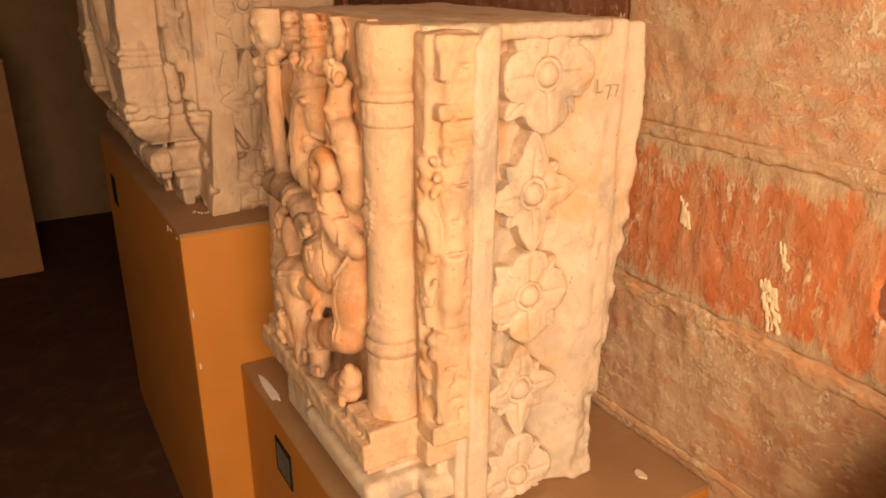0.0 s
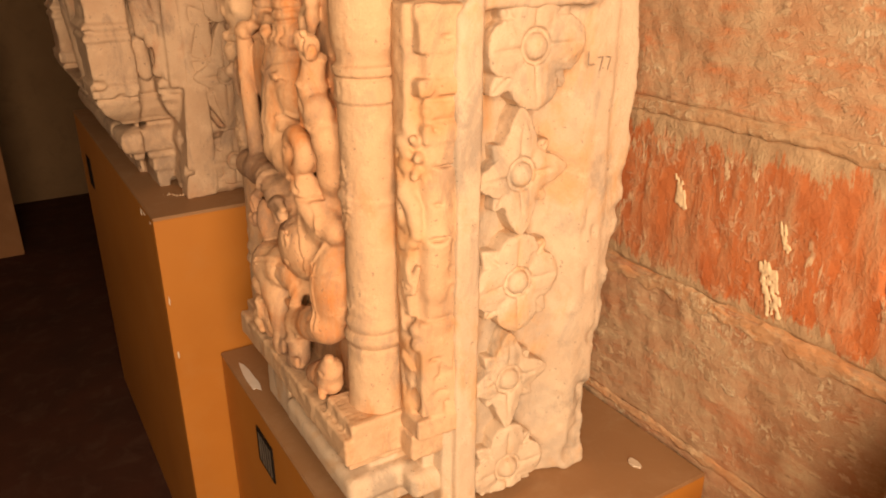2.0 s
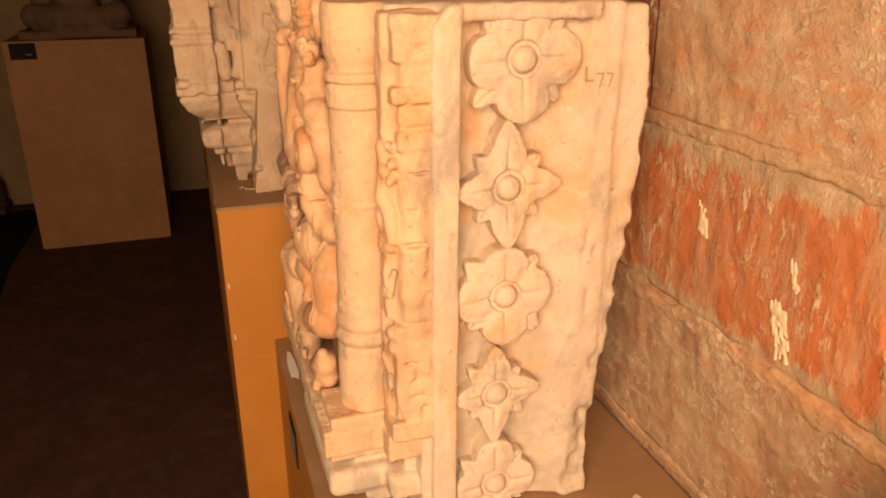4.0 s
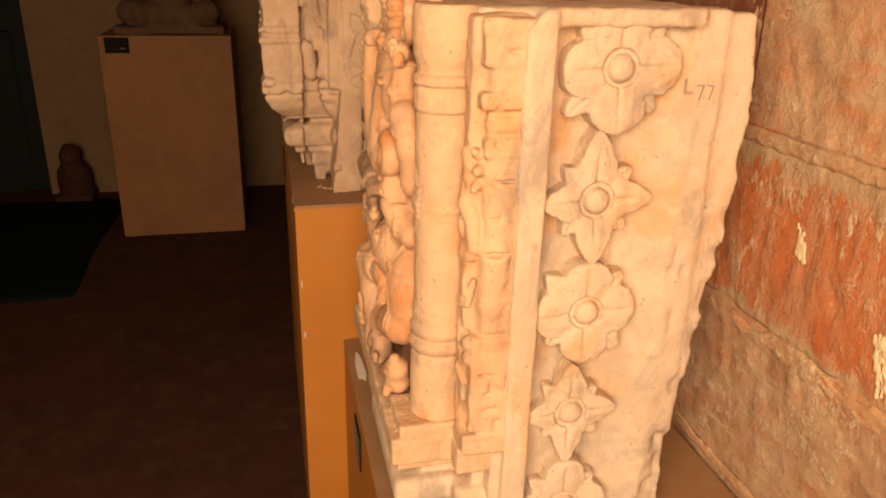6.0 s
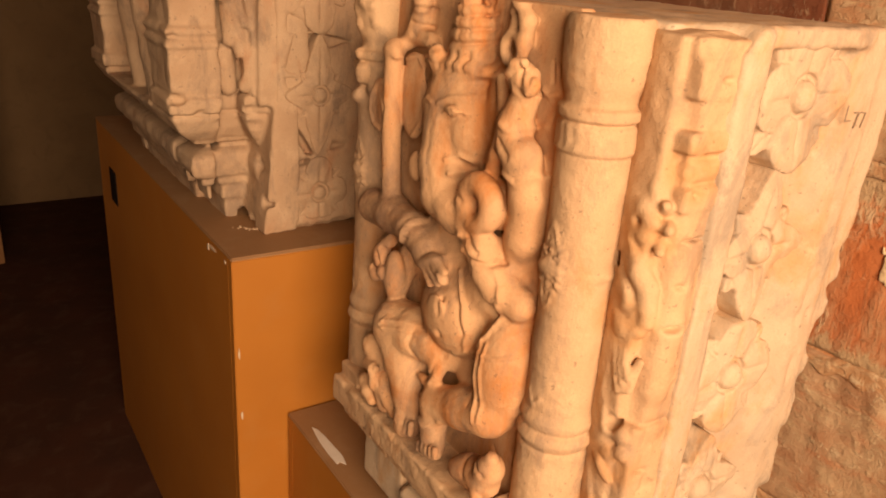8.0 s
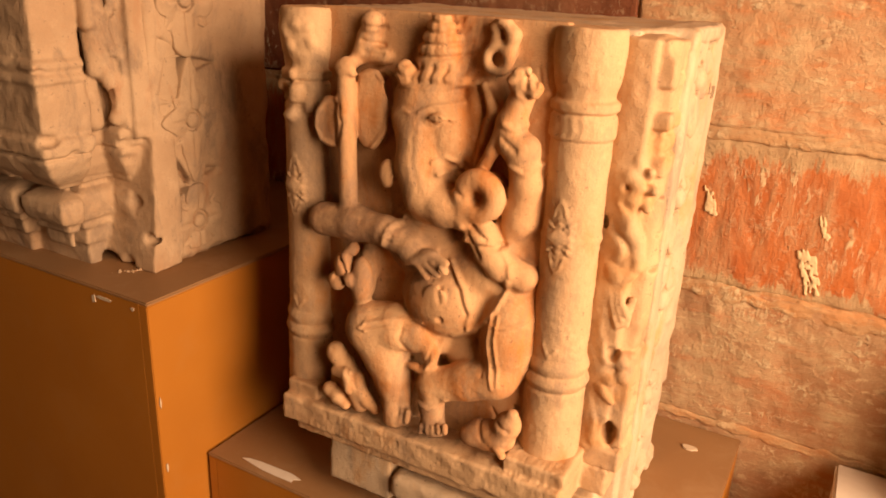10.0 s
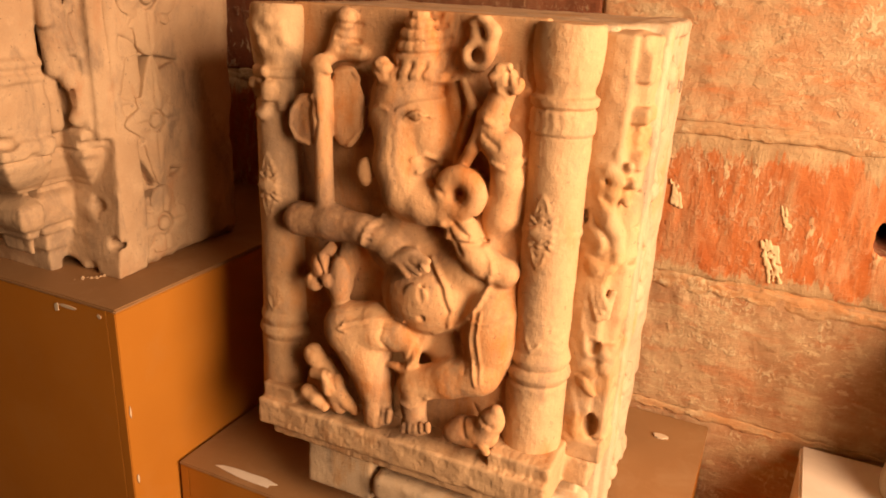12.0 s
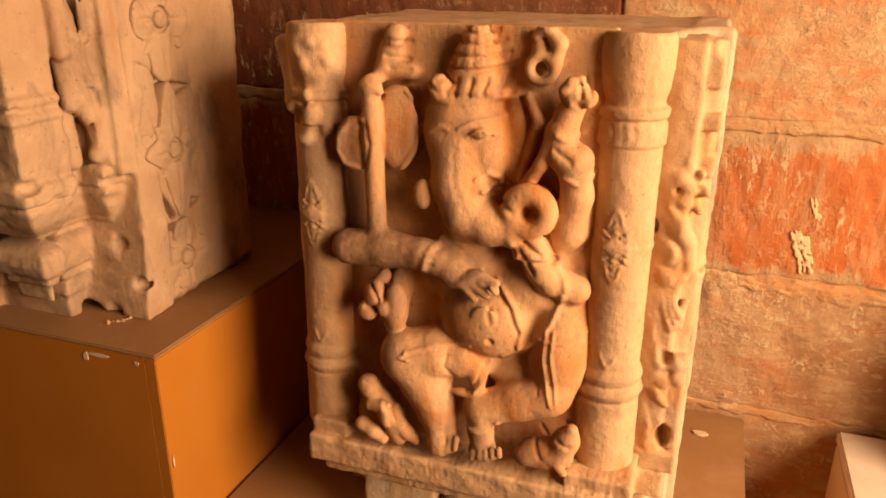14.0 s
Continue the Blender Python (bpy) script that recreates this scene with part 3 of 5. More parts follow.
for z, pointed, reach, high, cx in ((1.274, False, 0.072, 0.075, 0.603), (1.119, True, 0.070, 0.083, 0.589), (0.971, False, 0.068, 0.070, 0.590), (0.824, True, 0.064, 0.076, 0.581), (0.672, False, 0.062, 0.074, 0.584)):
    part("flower", flower_panel(z, pointed, reach, high, cx, 0.635, 1.33), STONE, stone)


def column(cx, cy, drop):
    """A turned shaft; drop: how much lower its foot rings sit."""
    clay = Clay((cx - 0.050, cy - 0.05, 0.772), (cx + 0.056, cy + 0.05, 1.345), 0.0019)
    clay.lathe(cx, cy, [(0.780, 0.0385), (0.785, 0.0405), (0.893 - drop, 0.0392), (0.898 - drop, 0.0362), (0.901 - drop, 0.0395), (0.908 - drop, 0.0425), (0.916 - drop, 0.0400), (0.919 - drop, 0.0362), (0.923 - drop, 0.0388), (0.930 - drop, 0.0402), (0.937 - drop, 0.0378), (0.941 - drop, 0.0362), (1.092, 0.0355), (1.094, 0.0368), (1.100, 0.0368), (1.102, 0.0356), (1.213, 0.0356), (1.215, 0.0348), (1.218, 0.0384), (1.242, 0.0378), (1.245, 0.0345), (1.249, 0.0392), (1.257, 0.0396), (1.261, 0.0338), (1.268, 0.0342), (1.280, 0.0376), (1.300, 0.0398), (1.322, 0.0404), (1.333, 0.0396), (1.338, 0.0370)])
    # pendant leaf carving above and below a band
    for base, span in ((1.142, 1), (1.060, -1)):
        for k in range(7):
            z, w = base - span * 0.0085 * k, 0.007 + 0.0040 * k * (1 - 0.10 * k)
            y0 = cy + 0.004
            clay.trace([(y0 + w, z - span * 0.008), (y0 + w * 0.4, z), (y0, z + span * 0.003), (y0 - w * 0.4, z), (y0 - w, z - span * 0.008)], 0.0026, 0.0014)
            clay.trace([(y0 + w * 0.7, z - span * 0.010), (y0 + w * 0.3, z - span * 0.0045)], 0.0016, -0.0013)
            clay.trace([(y0 - w * 0.7, z - span * 0.010), (y0 - w * 0.3, z - span * 0.0045)], 0.0016, -0.0013)
    clay.egg((cx - 0.034, cy + 0.003, 1.101), (0.006, 0.017, 0.009), 0.002)
    # fluted neck band and hanging tongues above the foot
    for k in range(4):
        y = cy - 0.020 + 0.012 * k
        clay.trace([(y + 0.003, 1.240), (y, 1.231), (y + 0.003, 1.221)], 0.0022, -0.0006)
    clay.trace([(cy + 0.010, 0.962 - drop), (cy + 0.002, 0.946 - drop), (cy - 0.008, 0.958 - drop)], 0.0022, 0.0016)
    if drop:
        # broken leaf carving round the far capital
        rough = random.Random(5)
        for k in range(18):
            a, z = rough.uniform(2.4, 4.4), rough.choice((1.205, 1.23, 1.262, 1.29, 1.315)) + rough.uniform(-0.008, 0.008)
            clay.egg((cx + 0.038 * math.cos(a), cy - 0.038 * math.sin(a), z), (rough.uniform(0.004, 0.007), rough.uniform(0.005, 0.009), rough.uniform(0.005, 0.010)), 0.009, cut=k % 3 == 0)
    # dressing marks along the shaft
    shape = clay.d.shape
    clay.d += 0.0004 * np.clip(lattice(shape, 4), -1, 0.4) * (0.5 + 0.5 * lattice(shape, 30))
    clay.weather(0.0008, 0.03, 0.006)
    return clay.skin("column")


part("column", column(0.4206, 0.8467, 0.0), STONE_COLUMN, stone)
part("column", column(0.410, 1.231, 0.028), STONE_COLUMN, stone)


def figure():
    clay = Clay((0.334, 0.868, 0.768), (0.420, 1.206, 1.340), 0.0016)
    clay.block((0.404, 0.80, 0.70), (0.60, 1.3, 1.40), 0.002)
    clay.egg((0.410, 1.036, 1.050), (0.0420, 0.0616, 0.0518), 0.01)  # chest
    clay.egg((0.408, 0.999, 0.986), (0.0579, 0.0675, 0.0579), 0.01)  # belly
    clay.egg((0.406, 0.958, 1.032), (0.0344, 0.0550, 0.0413), 0.012)
    clay.egg((0.409, 1.039, 1.219), (0.0422, 0.0501, 0.0567), 0.012)  # head
    clay.egg((0.399, 1.037, 1.241), (0.0289, 0.0473, 0.0289), 0.012)
    clay.egg((0.394, 1.006, 1.204), (0.0263, 0.0276, 0.0408), 0.014)  # cheek
    clay.egg((0.383, 1.064, 1.215), (0.0135, 0.0162, 0.0189), 0.01)
    clay.limb([(0.396, 1.046, 1.232, 0.0291), (0.394, 1.041, 1.195, 0.0332), (0.388, 1.038, 1.157, 0.0334), (0.382, 1.025, 1.126, 0.0315), (0.375, 0.998, 1.116, 0.0227), (0.371, 0.969, 1.113, 0.0166)], 0.009)  # trunk
    clay.egg((0.392, 0.948, 1.136), (0.0240, 0.0290, 0.0290), 0.006)
    clay.ring((0.368, 0.948, 1.138), 0.0205, 0.0134, 0.006)  # curled trunk tip
    clay.egg((0.364, 0.949, 1.136), (0.0117, 0.0065, 0.0072), 0.005, cut=True)
    clay.egg((0.371, 1.008, 1.159), (0.0067, 0.0087, 0.0074), 0.008)
    clay.egg((0.404, 1.025, 1.269), (0.0330, 0.0440, 0.0136), 0.008)
    clay.egg((0.402, 1.025, 1.284), (0.0263, 0.0351, 0.0136), 0.008)
    clay.egg((0.399, 1.024, 1.299), (0.0227, 0.0303, 0.0135), 0.008)
    clay.egg((0.394, 1.022, 1.313), (0.0183, 0.0244, 0.0135), 0.008)
    clay.egg((0.390, 1.020, 1.327), (0.0139, 0.0185, 0.0134), 0.008)
    clay.egg((0.385, 1.018, 1.339), (0.0086, 0.0115, 0.0134), 0.008)
    clay.egg((0.379, 1.061, 1.273), (0.0105, 0.0151, 0.0138), 0.005)
    clay.egg((0.386, 1.118, 1.219), (0.0097, 0.0263, 0.0513), 0.005)  # ear
    clay.egg((0.401, 0.969, 1.217), (0.0132, 0.0238, 0.0554), 0.008)  # far ear
    clay.limb([(0.390, 0.959, 1.265, 0.0052), (0.387, 0.945, 1.238, 0.0071), (0.389, 0.955, 1.200, 0.0066), (0.393, 0.964, 1.166, 0.0054)], 0.004)
    clay.egg((0.372, 1.080, 1.144), (0.0097, 0.0118, 0.0187), 0.005)  # tusk stub
    clay.limb([(0.352, 1.055, 0.815, 0.0046), (0.351, 1.058, 0.800, 0.0046)], 0.002)
    clay.limb([(0.352, 1.045, 0.819, 0.0045), (0.351, 1.048, 0.803, 0.0046)], 0.002)
    clay.limb([(0.352, 1.034, 0.822, 0.0045), (0.351, 1.037, 0.806, 0.0045)], 0.002)
    clay.limb([(0.351, 1.026, 0.824, 0.0045), (0.351, 1.028, 0.809, 0.0045)], 0.002)
    clay.egg((0.366, 1.007, 1.223), (0.0046, 0.0099, 0.0053), 0.003)  # eye
    clay.limb([(0.374, 1.146, 1.272, 0.0115), (0.370, 1.143, 1.211, 0.0124), (0.374, 1.142, 1.090, 0.0123)], 0.004)  # axe shaft
    clay.egg((0.369, 1.168, 1.200), (0.0049, 0.0224, 0.0336), 0.005)  # axe blade
    clay.egg((0.369, 1.144, 1.269), (0.0095, 0.0149, 0.0102), 0.004)
    clay.limb([(0.375, 1.181, 1.064, 0.0234), (0.374, 1.129, 1.068, 0.0236), (0.369, 1.079, 1.068, 0.0196), (0.367, 1.036, 1.053, 0.0187), (0.363, 1.012, 1.046, 0.0138)], 0.007)  # forearm
    clay.limb([(0.355, 1.008, 1.056, 0.0069), (0.352, 0.979, 1.051, 0.0048)], 0.004)  # finger
    clay.limb([(0.355, 1.013, 1.053, 0.0069), (0.352, 0.981, 1.042, 0.0048)], 0.004)
    clay.limb([(0.355, 1.019, 1.050, 0.0069), (0.352, 0.990, 1.032, 0.0048)], 0.004)
    clay.limb([(0.355, 1.024, 1.046, 0.0069), (0.352, 1.005, 1.026, 0.0048)], 0.004)
    clay.limb([(0.405, 1.122, 1.030, 0.0130), (0.392, 1.124, 1.000, 0.0175), (0.378, 1.122, 0.978, 0.0165), (0.376, 1.121, 0.952, 0.0110)], 0.006)  # lower arm
    clay.egg((0.366, 1.144, 1.007), (0.0118, 0.0147, 0.0192), 0.006)  # small hand
    clay.egg((0.364, 1.154, 0.982), (0.0105, 0.0135, 0.0135), 0.005)
    clay.egg((0.361, 1.130, 0.991), (0.0089, 0.0104, 0.0119), 0.005)
    clay.limb([(0.371, 1.132, 1.032, 0.0088), (0.363, 1.138, 1.021, 0.0088)], 0.005)
    clay.limb([(0.413, 0.974, 1.061, 0.0278), (0.409, 0.929, 1.081, 0.0231), (0.398, 0.905, 1.111, 0.0198), (0.389, 0.897, 1.157, 0.0174), (0.383, 0.901, 1.188, 0.0189)], 0.009)  # raised arm
    clay.egg((0.379, 0.902, 1.200), (0.0188, 0.0226, 0.0201), 0.007)
    clay.limb([(0.381, 0.916, 1.206, 0.0189), (0.381, 0.919, 1.227, 0.0169), (0.382, 0.910, 1.254, 0.0149)], 0.006)  # wrist
    clay.egg((0.375, 0.905, 1.275), (0.0134, 0.0183, 0.0146), 0.004)  # fist
    clay.egg((0.371, 0.890, 1.271), (0.0085, 0.0109, 0.0097), 0.004)
    clay.limb([(0.366, 0.915, 1.278, 0.0061), (0.365, 0.908, 1.287, 0.0055), (0.367, 0.898, 1.289, 0.0055)], 0.003)
    clay.limb([(0.384, 0.954, 1.166, 0.0079), (0.378, 0.939, 1.192, 0.0078), (0.374, 0.930, 1.218, 0.0064)], 0.004)  # staff
    clay.limb([(0.373, 0.958, 1.100, 0.0146), (0.372, 0.939, 1.089, 0.0185), (0.374, 0.931, 1.069, 0.0179), (0.379, 0.919, 1.052, 0.0167), (0.391, 0.892, 1.041, 0.0188)], 0.007)  # broken hand
    clay.egg((0.354, 0.994, 1.003), (0.0042, 0.0154, 0.0140), 0.004)
    clay.egg((0.352, 0.985, 0.971), (0.0056, 0.0042, 0.0049), 0.003, cut=True)
    clay.limb([(0.392, 1.010, 0.931, 0.0260), (0.380, 1.062, 0.930, 0.0345), (0.371, 1.104, 0.927, 0.0325)], 0.006)  # bent leg
    clay.limb([(0.371, 1.102, 0.916, 0.0310), (0.374, 1.074, 0.884, 0.0320), (0.370, 1.060, 0.852, 0.0255), (0.361, 1.053, 0.815, 0.0145), (0.359, 1.050, 0.803, 0.0136)], 0.010)
    clay.limb([(0.366, 1.040, 0.846, 0.0090), (0.360, 1.036, 0.806, 0.0100)], 0.005)
    clay.egg((0.368, 1.034, 0.930), (0.0140, 0.0300, 0.0235), 0.004)
    clay.egg((0.367, 1.004, 0.909), (0.0087, 0.0116, 0.0246), 0.008)  # sash end
    clay.egg((0.365, 1.019, 0.887), (0.0066, 0.0205, 0.0066), 0.008)
    clay.egg((0.395, 0.908, 0.949), (0.0360, 0.0370, 0.0690), 0.004)  # folded leg
    clay.egg((0.402, 0.948, 0.968), (0.0280, 0.0280, 0.0300), 0.006)
    clay.limb([(0.418, 0.908, 1.030, 0.0280), (0.404, 0.908, 0.985, 0.0340)], 0.010)
    clay.egg((0.402, 0.958, 0.915), (0.0200, 0.0480, 0.0330), 0.008)
    clay.limb([(0.380, 0.912, 0.898, 0.0275), (0.376, 0.950, 0.885, 0.0250), (0.369, 0.998, 0.867, 0.0230)], 0.008)
    clay.limb([(0.368, 0.998, 0.867, 0.0200), (0.364, 0.997, 0.838, 0.0165), (0.362, 0.992, 0.812, 0.0165)], 0.006)
    clay.egg((0.370, 1.117, 0.990), (0.0140, 0.0160, 0.0340), 0.003)
    clay.egg((0.358, 0.990, 0.808), (0.0104, 0.0208, 0.0104), 0.006)
    clay.limb([(0.349, 1.002, 0.812, 0.0045), (0.349, 1.004, 0.802, 0.0041)], 0.002)  # toe
    clay.limb([(0.349, 0.993, 0.815, 0.0044), (0.349, 0.994, 0.805, 0.0041)], 0.002)
    clay.limb([(0.349, 0.985, 0.817, 0.0044), (0.349, 0.985, 0.808, 0.0041)], 0.002)
    clay.limb([(0.349, 0.977, 0.820, 0.0044), (0.349, 0.976, 0.811, 0.0041)], 0.002)
    clay.limb([(0.349, 0.968, 0.823, 0.0044), (0.349, 0.967, 0.814, 0.0040)], 0.002)
    clay.egg((0.372, 0.913, 0.817), (0.0201, 0.0345, 0.0215), 0.008)  # animal at the foot
    clay.limb([(0.369, 0.894, 0.824, 0.0171), (0.368, 0.886, 0.845, 0.0155), (0.364, 0.880, 0.863, 0.0084)], 0.01)
    clay.egg((0.362, 0.935, 0.813), (0.0116, 0.0159, 0.0130), 0.008)
    clay.limb([(0.356, 0.893, 0.812, 0.0064), (0.353, 0.885, 0.807, 0.0057)], 0.003)
    clay.egg((0.394, 1.153, 0.808), (0.0177, 0.0338, 0.0418), 0.01)
    clay.egg((0.362, 1.154, 0.871), (0.0139, 0.0154, 0.0170), 0.005)  # small attendant
    clay.limb([(0.368, 1.145, 0.853, 0.0155), (0.363, 1.125, 0.835, 0.0154), (0.363, 1.112, 0.802, 0.0132)], 0.006)
    clay.limb([(0.354, 1.149, 0.848, 0.0078), (0.351, 1.127, 0.851, 0.0084), (0.350, 1.124, 0.828, 0.0070)], 0.003)
    clay.limb([(0.359, 1.164, 0.811, 0.0111), (0.354, 1.146, 0.806, 0.0094), (0.352, 1.131, 0.799, 0.0071)], 0.004)
    clay.limb([(0.358, 1.116, 0.833, 0.0100), (0.361, 1.100, 0.811, 0.0093), (0.361, 1.086, 0.802, 0.0070)], 0.004)
    clay.egg((0.394, 1.122, 1.325), (0.0121, 0.0134, 0.0141), 0.006)  # small figure above
    clay.limb([(0.402, 1.130, 1.305, 0.0163), (0.398, 1.134, 1.289, 0.0137), (0.396, 1.102, 1.285, 0.0102)], 0.006)
    clay.limb([(0.392, 1.140, 1.282, 0.0096), (0.382, 1.147, 1.272, 0.0083)], 0.004)
    clay.ring((0.392, 0.946, 1.296), 0.0139, 0.0057, 0.005)  # scroll
    clay.limb([(0.394, 0.932, 1.302, 0.0075), (0.392, 0.928, 1.324, 0.0080), (0.393, 0.942, 1.340, 0.0074), (0.396, 0.955, 1.332, 0.0057)], 0.006)
    clay.egg((0.398, 0.950, 1.319), (0.0076, 0.0089, 0.0101), 0.006)
    clay.trace([(1.062, 1.279), (1.053, 1.282), (1.047, 1.276), (1.053, 1.268), (1.063, 1.267), (1.071, 1.274)], 0.0037, -0.0022)  # crown curl
    clay.trace([(1.075, 1.258), (1.040, 1.256), (1.006, 1.258), (0.974, 1.265)], 0.0037, 0.0022)  # brow band
    clay.trace([(1.041, 1.264), (1.039, 1.281)], 0.0030, -0.0022)
    clay.trace([(1.025, 1.265), (1.022, 1.282)], 0.0030, -0.0022)
    clay.trace([(1.009, 1.267), (1.006, 1.284)], 0.0030, -0.0022)
    clay.trace([(0.992, 1.268), (0.990, 1.285)], 0.0030, -0.0022)
    clay.trace([(1.049, 1.293), (1.014, 1.292), (0.981, 1.299)], 0.0026, -0.0024)
    clay.trace([(1.035, 1.303), (1.037, 1.295)], 0.0023, -0.0008)
    clay.trace([(1.021, 1.304), (1.022, 1.297)], 0.0023, -0.0008)
    clay.trace([(1.008, 1.305), (1.007, 1.298)], 0.0023, -0.0008)
    clay.trace([(0.995, 1.306), (0.992, 1.299)], 0.0023, -0.0008)
    clay.trace([(1.044, 1.308), (1.015, 1.306), (0.986, 1.312)], 0.0026, -0.0024)
    clay.trace([(1.033, 1.317), (1.034, 1.310)], 0.0023, -0.0008)
    clay.trace([(1.021, 1.318), (1.021, 1.311)], 0.0023, -0.0008)
    clay.trace([(1.009, 1.319), (1.008, 1.312)], 0.0023, -0.0008)
    clay.trace([(0.998, 1.319), (0.996, 1.313)], 0.0023, -0.0008)
    clay.trace([(1.039, 1.322), (1.015, 1.319), (0.992, 1.325)], 0.0026, -0.0024)
    clay.trace([(1.030, 1.330), (1.031, 1.323)], 0.0023, -0.0008)
    clay.trace([(1.020, 1.331), (1.020, 1.324)], 0.0023, -0.0008)
    clay.trace([(1.011, 1.331), (1.010, 1.325)], 0.0023, -0.0008)
    clay.trace([(1.002, 1.332), (1.000, 1.325)], 0.0023, -0.0008)
    clay.trace([(1.032, 1.334), (1.016, 1.331), (1.000, 1.336)], 0.0026, -0.0024)
    clay.trace([(1.026, 1.342), (1.026, 1.335)], 0.0023, -0.0008)
    clay.trace([(1.019, 1.343), (1.019, 1.336)], 0.0023, -0.0008)
    clay.trace([(1.013, 1.343), (1.012, 1.336)], 0.0023, -0.0008)
    clay.trace([(1.007, 1.343), (1.005, 1.337)], 0.0023, -0.0008)
    clay.trace([(1.130, 1.262), (1.107, 1.267), (1.091, 1.251), (1.087, 1.224), (1.092, 1.194), (1.111, 1.172)], 0.0037, 0.0030)
    clay.trace([(1.112, 1.249), (1.110, 1.221), (1.113, 1.192)], 0.0120, -0.0022)
    clay.trace([(1.011, 1.171), (0.999, 1.177), (0.990, 1.171), (0.991, 1.161), (1.002, 1.156)], 0.0034, 0.0030)  # mouth curl
    clay.trace([(0.993, 1.155), (0.976, 1.145), (0.965, 1.138)], 0.0037, -0.0027)
    clay.trace([(1.023, 1.219), (1.014, 1.227), (1.004, 1.229), (0.993, 1.223)], 0.0020, 0.0024)  # eyelid
    clay.trace([(1.022, 1.219), (1.008, 1.215), (0.995, 1.222)], 0.0020, -0.0019)
    clay.trace([(1.033, 1.228), (1.016, 1.237), (0.988, 1.242)], 0.0026, 0.0024)  # brow
    clay.trace([(1.026, 1.214), (1.008, 1.212), (0.992, 1.219)], 0.0030, -0.0016)
    clay.trace([(1.070, 1.223), (1.058, 1.229), (1.047, 1.227)], 0.0030, 0.0020)
    clay.trace([(1.038, 1.205), (1.035, 1.171), (1.023, 1.138)], 0.0037, -0.0008)
    clay.trace([(1.150, 1.232), (1.172, 1.227), (1.187, 1.210), (1.190, 1.191), (1.180, 1.174), (1.161, 1.170)], 0.0037, 0.0027)
    clay.trace([(1.173, 1.216), (1.173, 1.183)], 0.0067, -0.0014)
    clay.trace([(1.149, 1.233), (1.143, 1.202), (1.150, 1.173)], 0.0030, -0.0020)
    clay.trace([(1.060, 1.096), (1.065, 1.076), (1.071, 1.057)], 0.0045, 0.0035)  # bracelet
    clay.trace([(1.066, 1.093), (1.059, 1.093)], 0.0019, -0.0019)
    clay.trace([(1.065, 1.086), (1.059, 1.085)], 0.0019, -0.0019)
    clay.trace([(1.065, 1.078), (1.059, 1.078)], 0.0019, -0.0019)
    clay.trace([(1.065, 1.071), (1.059, 1.070)], 0.0019, -0.0019)
    clay.trace([(1.065, 1.063), (1.059, 1.063)], 0.0019, -0.0019)
    clay.trace([(1.143, 1.021), (1.136, 1.000)], 0.0023, -0.0032)
    clay.trace([(1.131, 1.025), (1.129, 1.003)], 0.0023, -0.0032)
    clay.trace([(1.153, 0.991), (1.137, 0.987)], 0.0023, -0.0032)
    clay.trace([(0.911, 1.181), (0.892, 1.174), (0.876, 1.186)], 0.0037, 0.0027)  # armlet
    clay.trace([(0.920, 1.229), (0.909, 1.224), (0.898, 1.228)], 0.0037, 0.0024)
    clay.trace([(0.908, 1.262), (0.897, 1.257), (0.887, 1.262)], 0.0037, 0.0024)
    clay.trace([(0.899, 1.288), (0.896, 1.271)], 0.0023, -0.0022)
    clay.trace([(0.890, 1.289), (0.886, 1.272)], 0.0023, -0.0022)
    clay.trace([(0.920, 1.212), (0.902, 1.201)], 0.0030, -0.0022)
    clay.trace([(0.910, 1.076), (0.902, 1.062), (0.899, 1.047)], 0.0037, 0.0032)  # bracelet
    clay.trace([(0.950, 1.103), (0.930, 1.091)], 0.0030, -0.0035)
    clay.trace([(0.940, 1.082), (0.918, 1.080)], 0.0030, -0.0035)
    clay.trace([(0.928, 1.111), (0.920, 1.087)], 0.0030, -0.0035)
    clay.trace([(0.953, 1.093), (0.937, 1.068)], 0.0030, -0.0035)
    clay.trace([(1.059, 1.100), (1.030, 1.090), (0.995, 1.089), (0.964, 1.099)], 0.0045, 0.0032)  # necklace
    clay.trace([(1.053, 1.092), (1.027, 1.082), (0.994, 1.081)], 0.0030, 0.0020)
    clay.trace([(0.984, 1.046), (0.960, 1.016), (0.948, 0.985), (0.954, 0.959)], 0.0034, 0.0030)  # cord
    clay.trace([(0.989, 1.042), (0.966, 1.013), (0.954, 0.983)], 0.0023, -0.0016)
    clay.trace([(0.902, 1.040), (0.916, 0.999), (0.943, 0.964), (0.973, 0.946)], 0.0037, 0.0032)  # belt
    clay.trace([(1.004, 1.020), (0.988, 1.028), (0.974, 1.025)], 0.0030, -0.0016)
    clay.trace([(0.989, 1.012), (0.986, 0.999)], 0.0030, -0.0024)
    clay.trace([(1.036, 1.037), (1.000, 1.061), (0.959, 1.083)], 0.0053, 0.0027)
    clay.trace([(0.977, 1.065), (0.952, 1.091)], 0.0045, 0.0024)
    clay.trace([(1.041, 0.946), (1.044, 0.927), (1.034, 0.912)], 0.0030, -0.0020)
    clay.trace([(1.093, 0.942), (1.059, 0.954), (1.013, 0.958)], 0.0026, 0.0024)  # hem
    clay.trace([(1.090, 0.933), (1.059, 0.944), (1.021, 0.947)], 0.0023, 0.0019)
    clay.trace([(1.093, 0.942), (1.100, 0.935), (1.090, 0.933)], 0.0023, 0.0019)
    clay.trace([(0.988, 0.935), (0.993, 0.912), (1.006, 0.893)], 0.0023, 0.0022)
    clay.trace([(0.996, 0.932), (1.003, 0.909), (1.018, 0.892)], 0.0023, -0.0016)
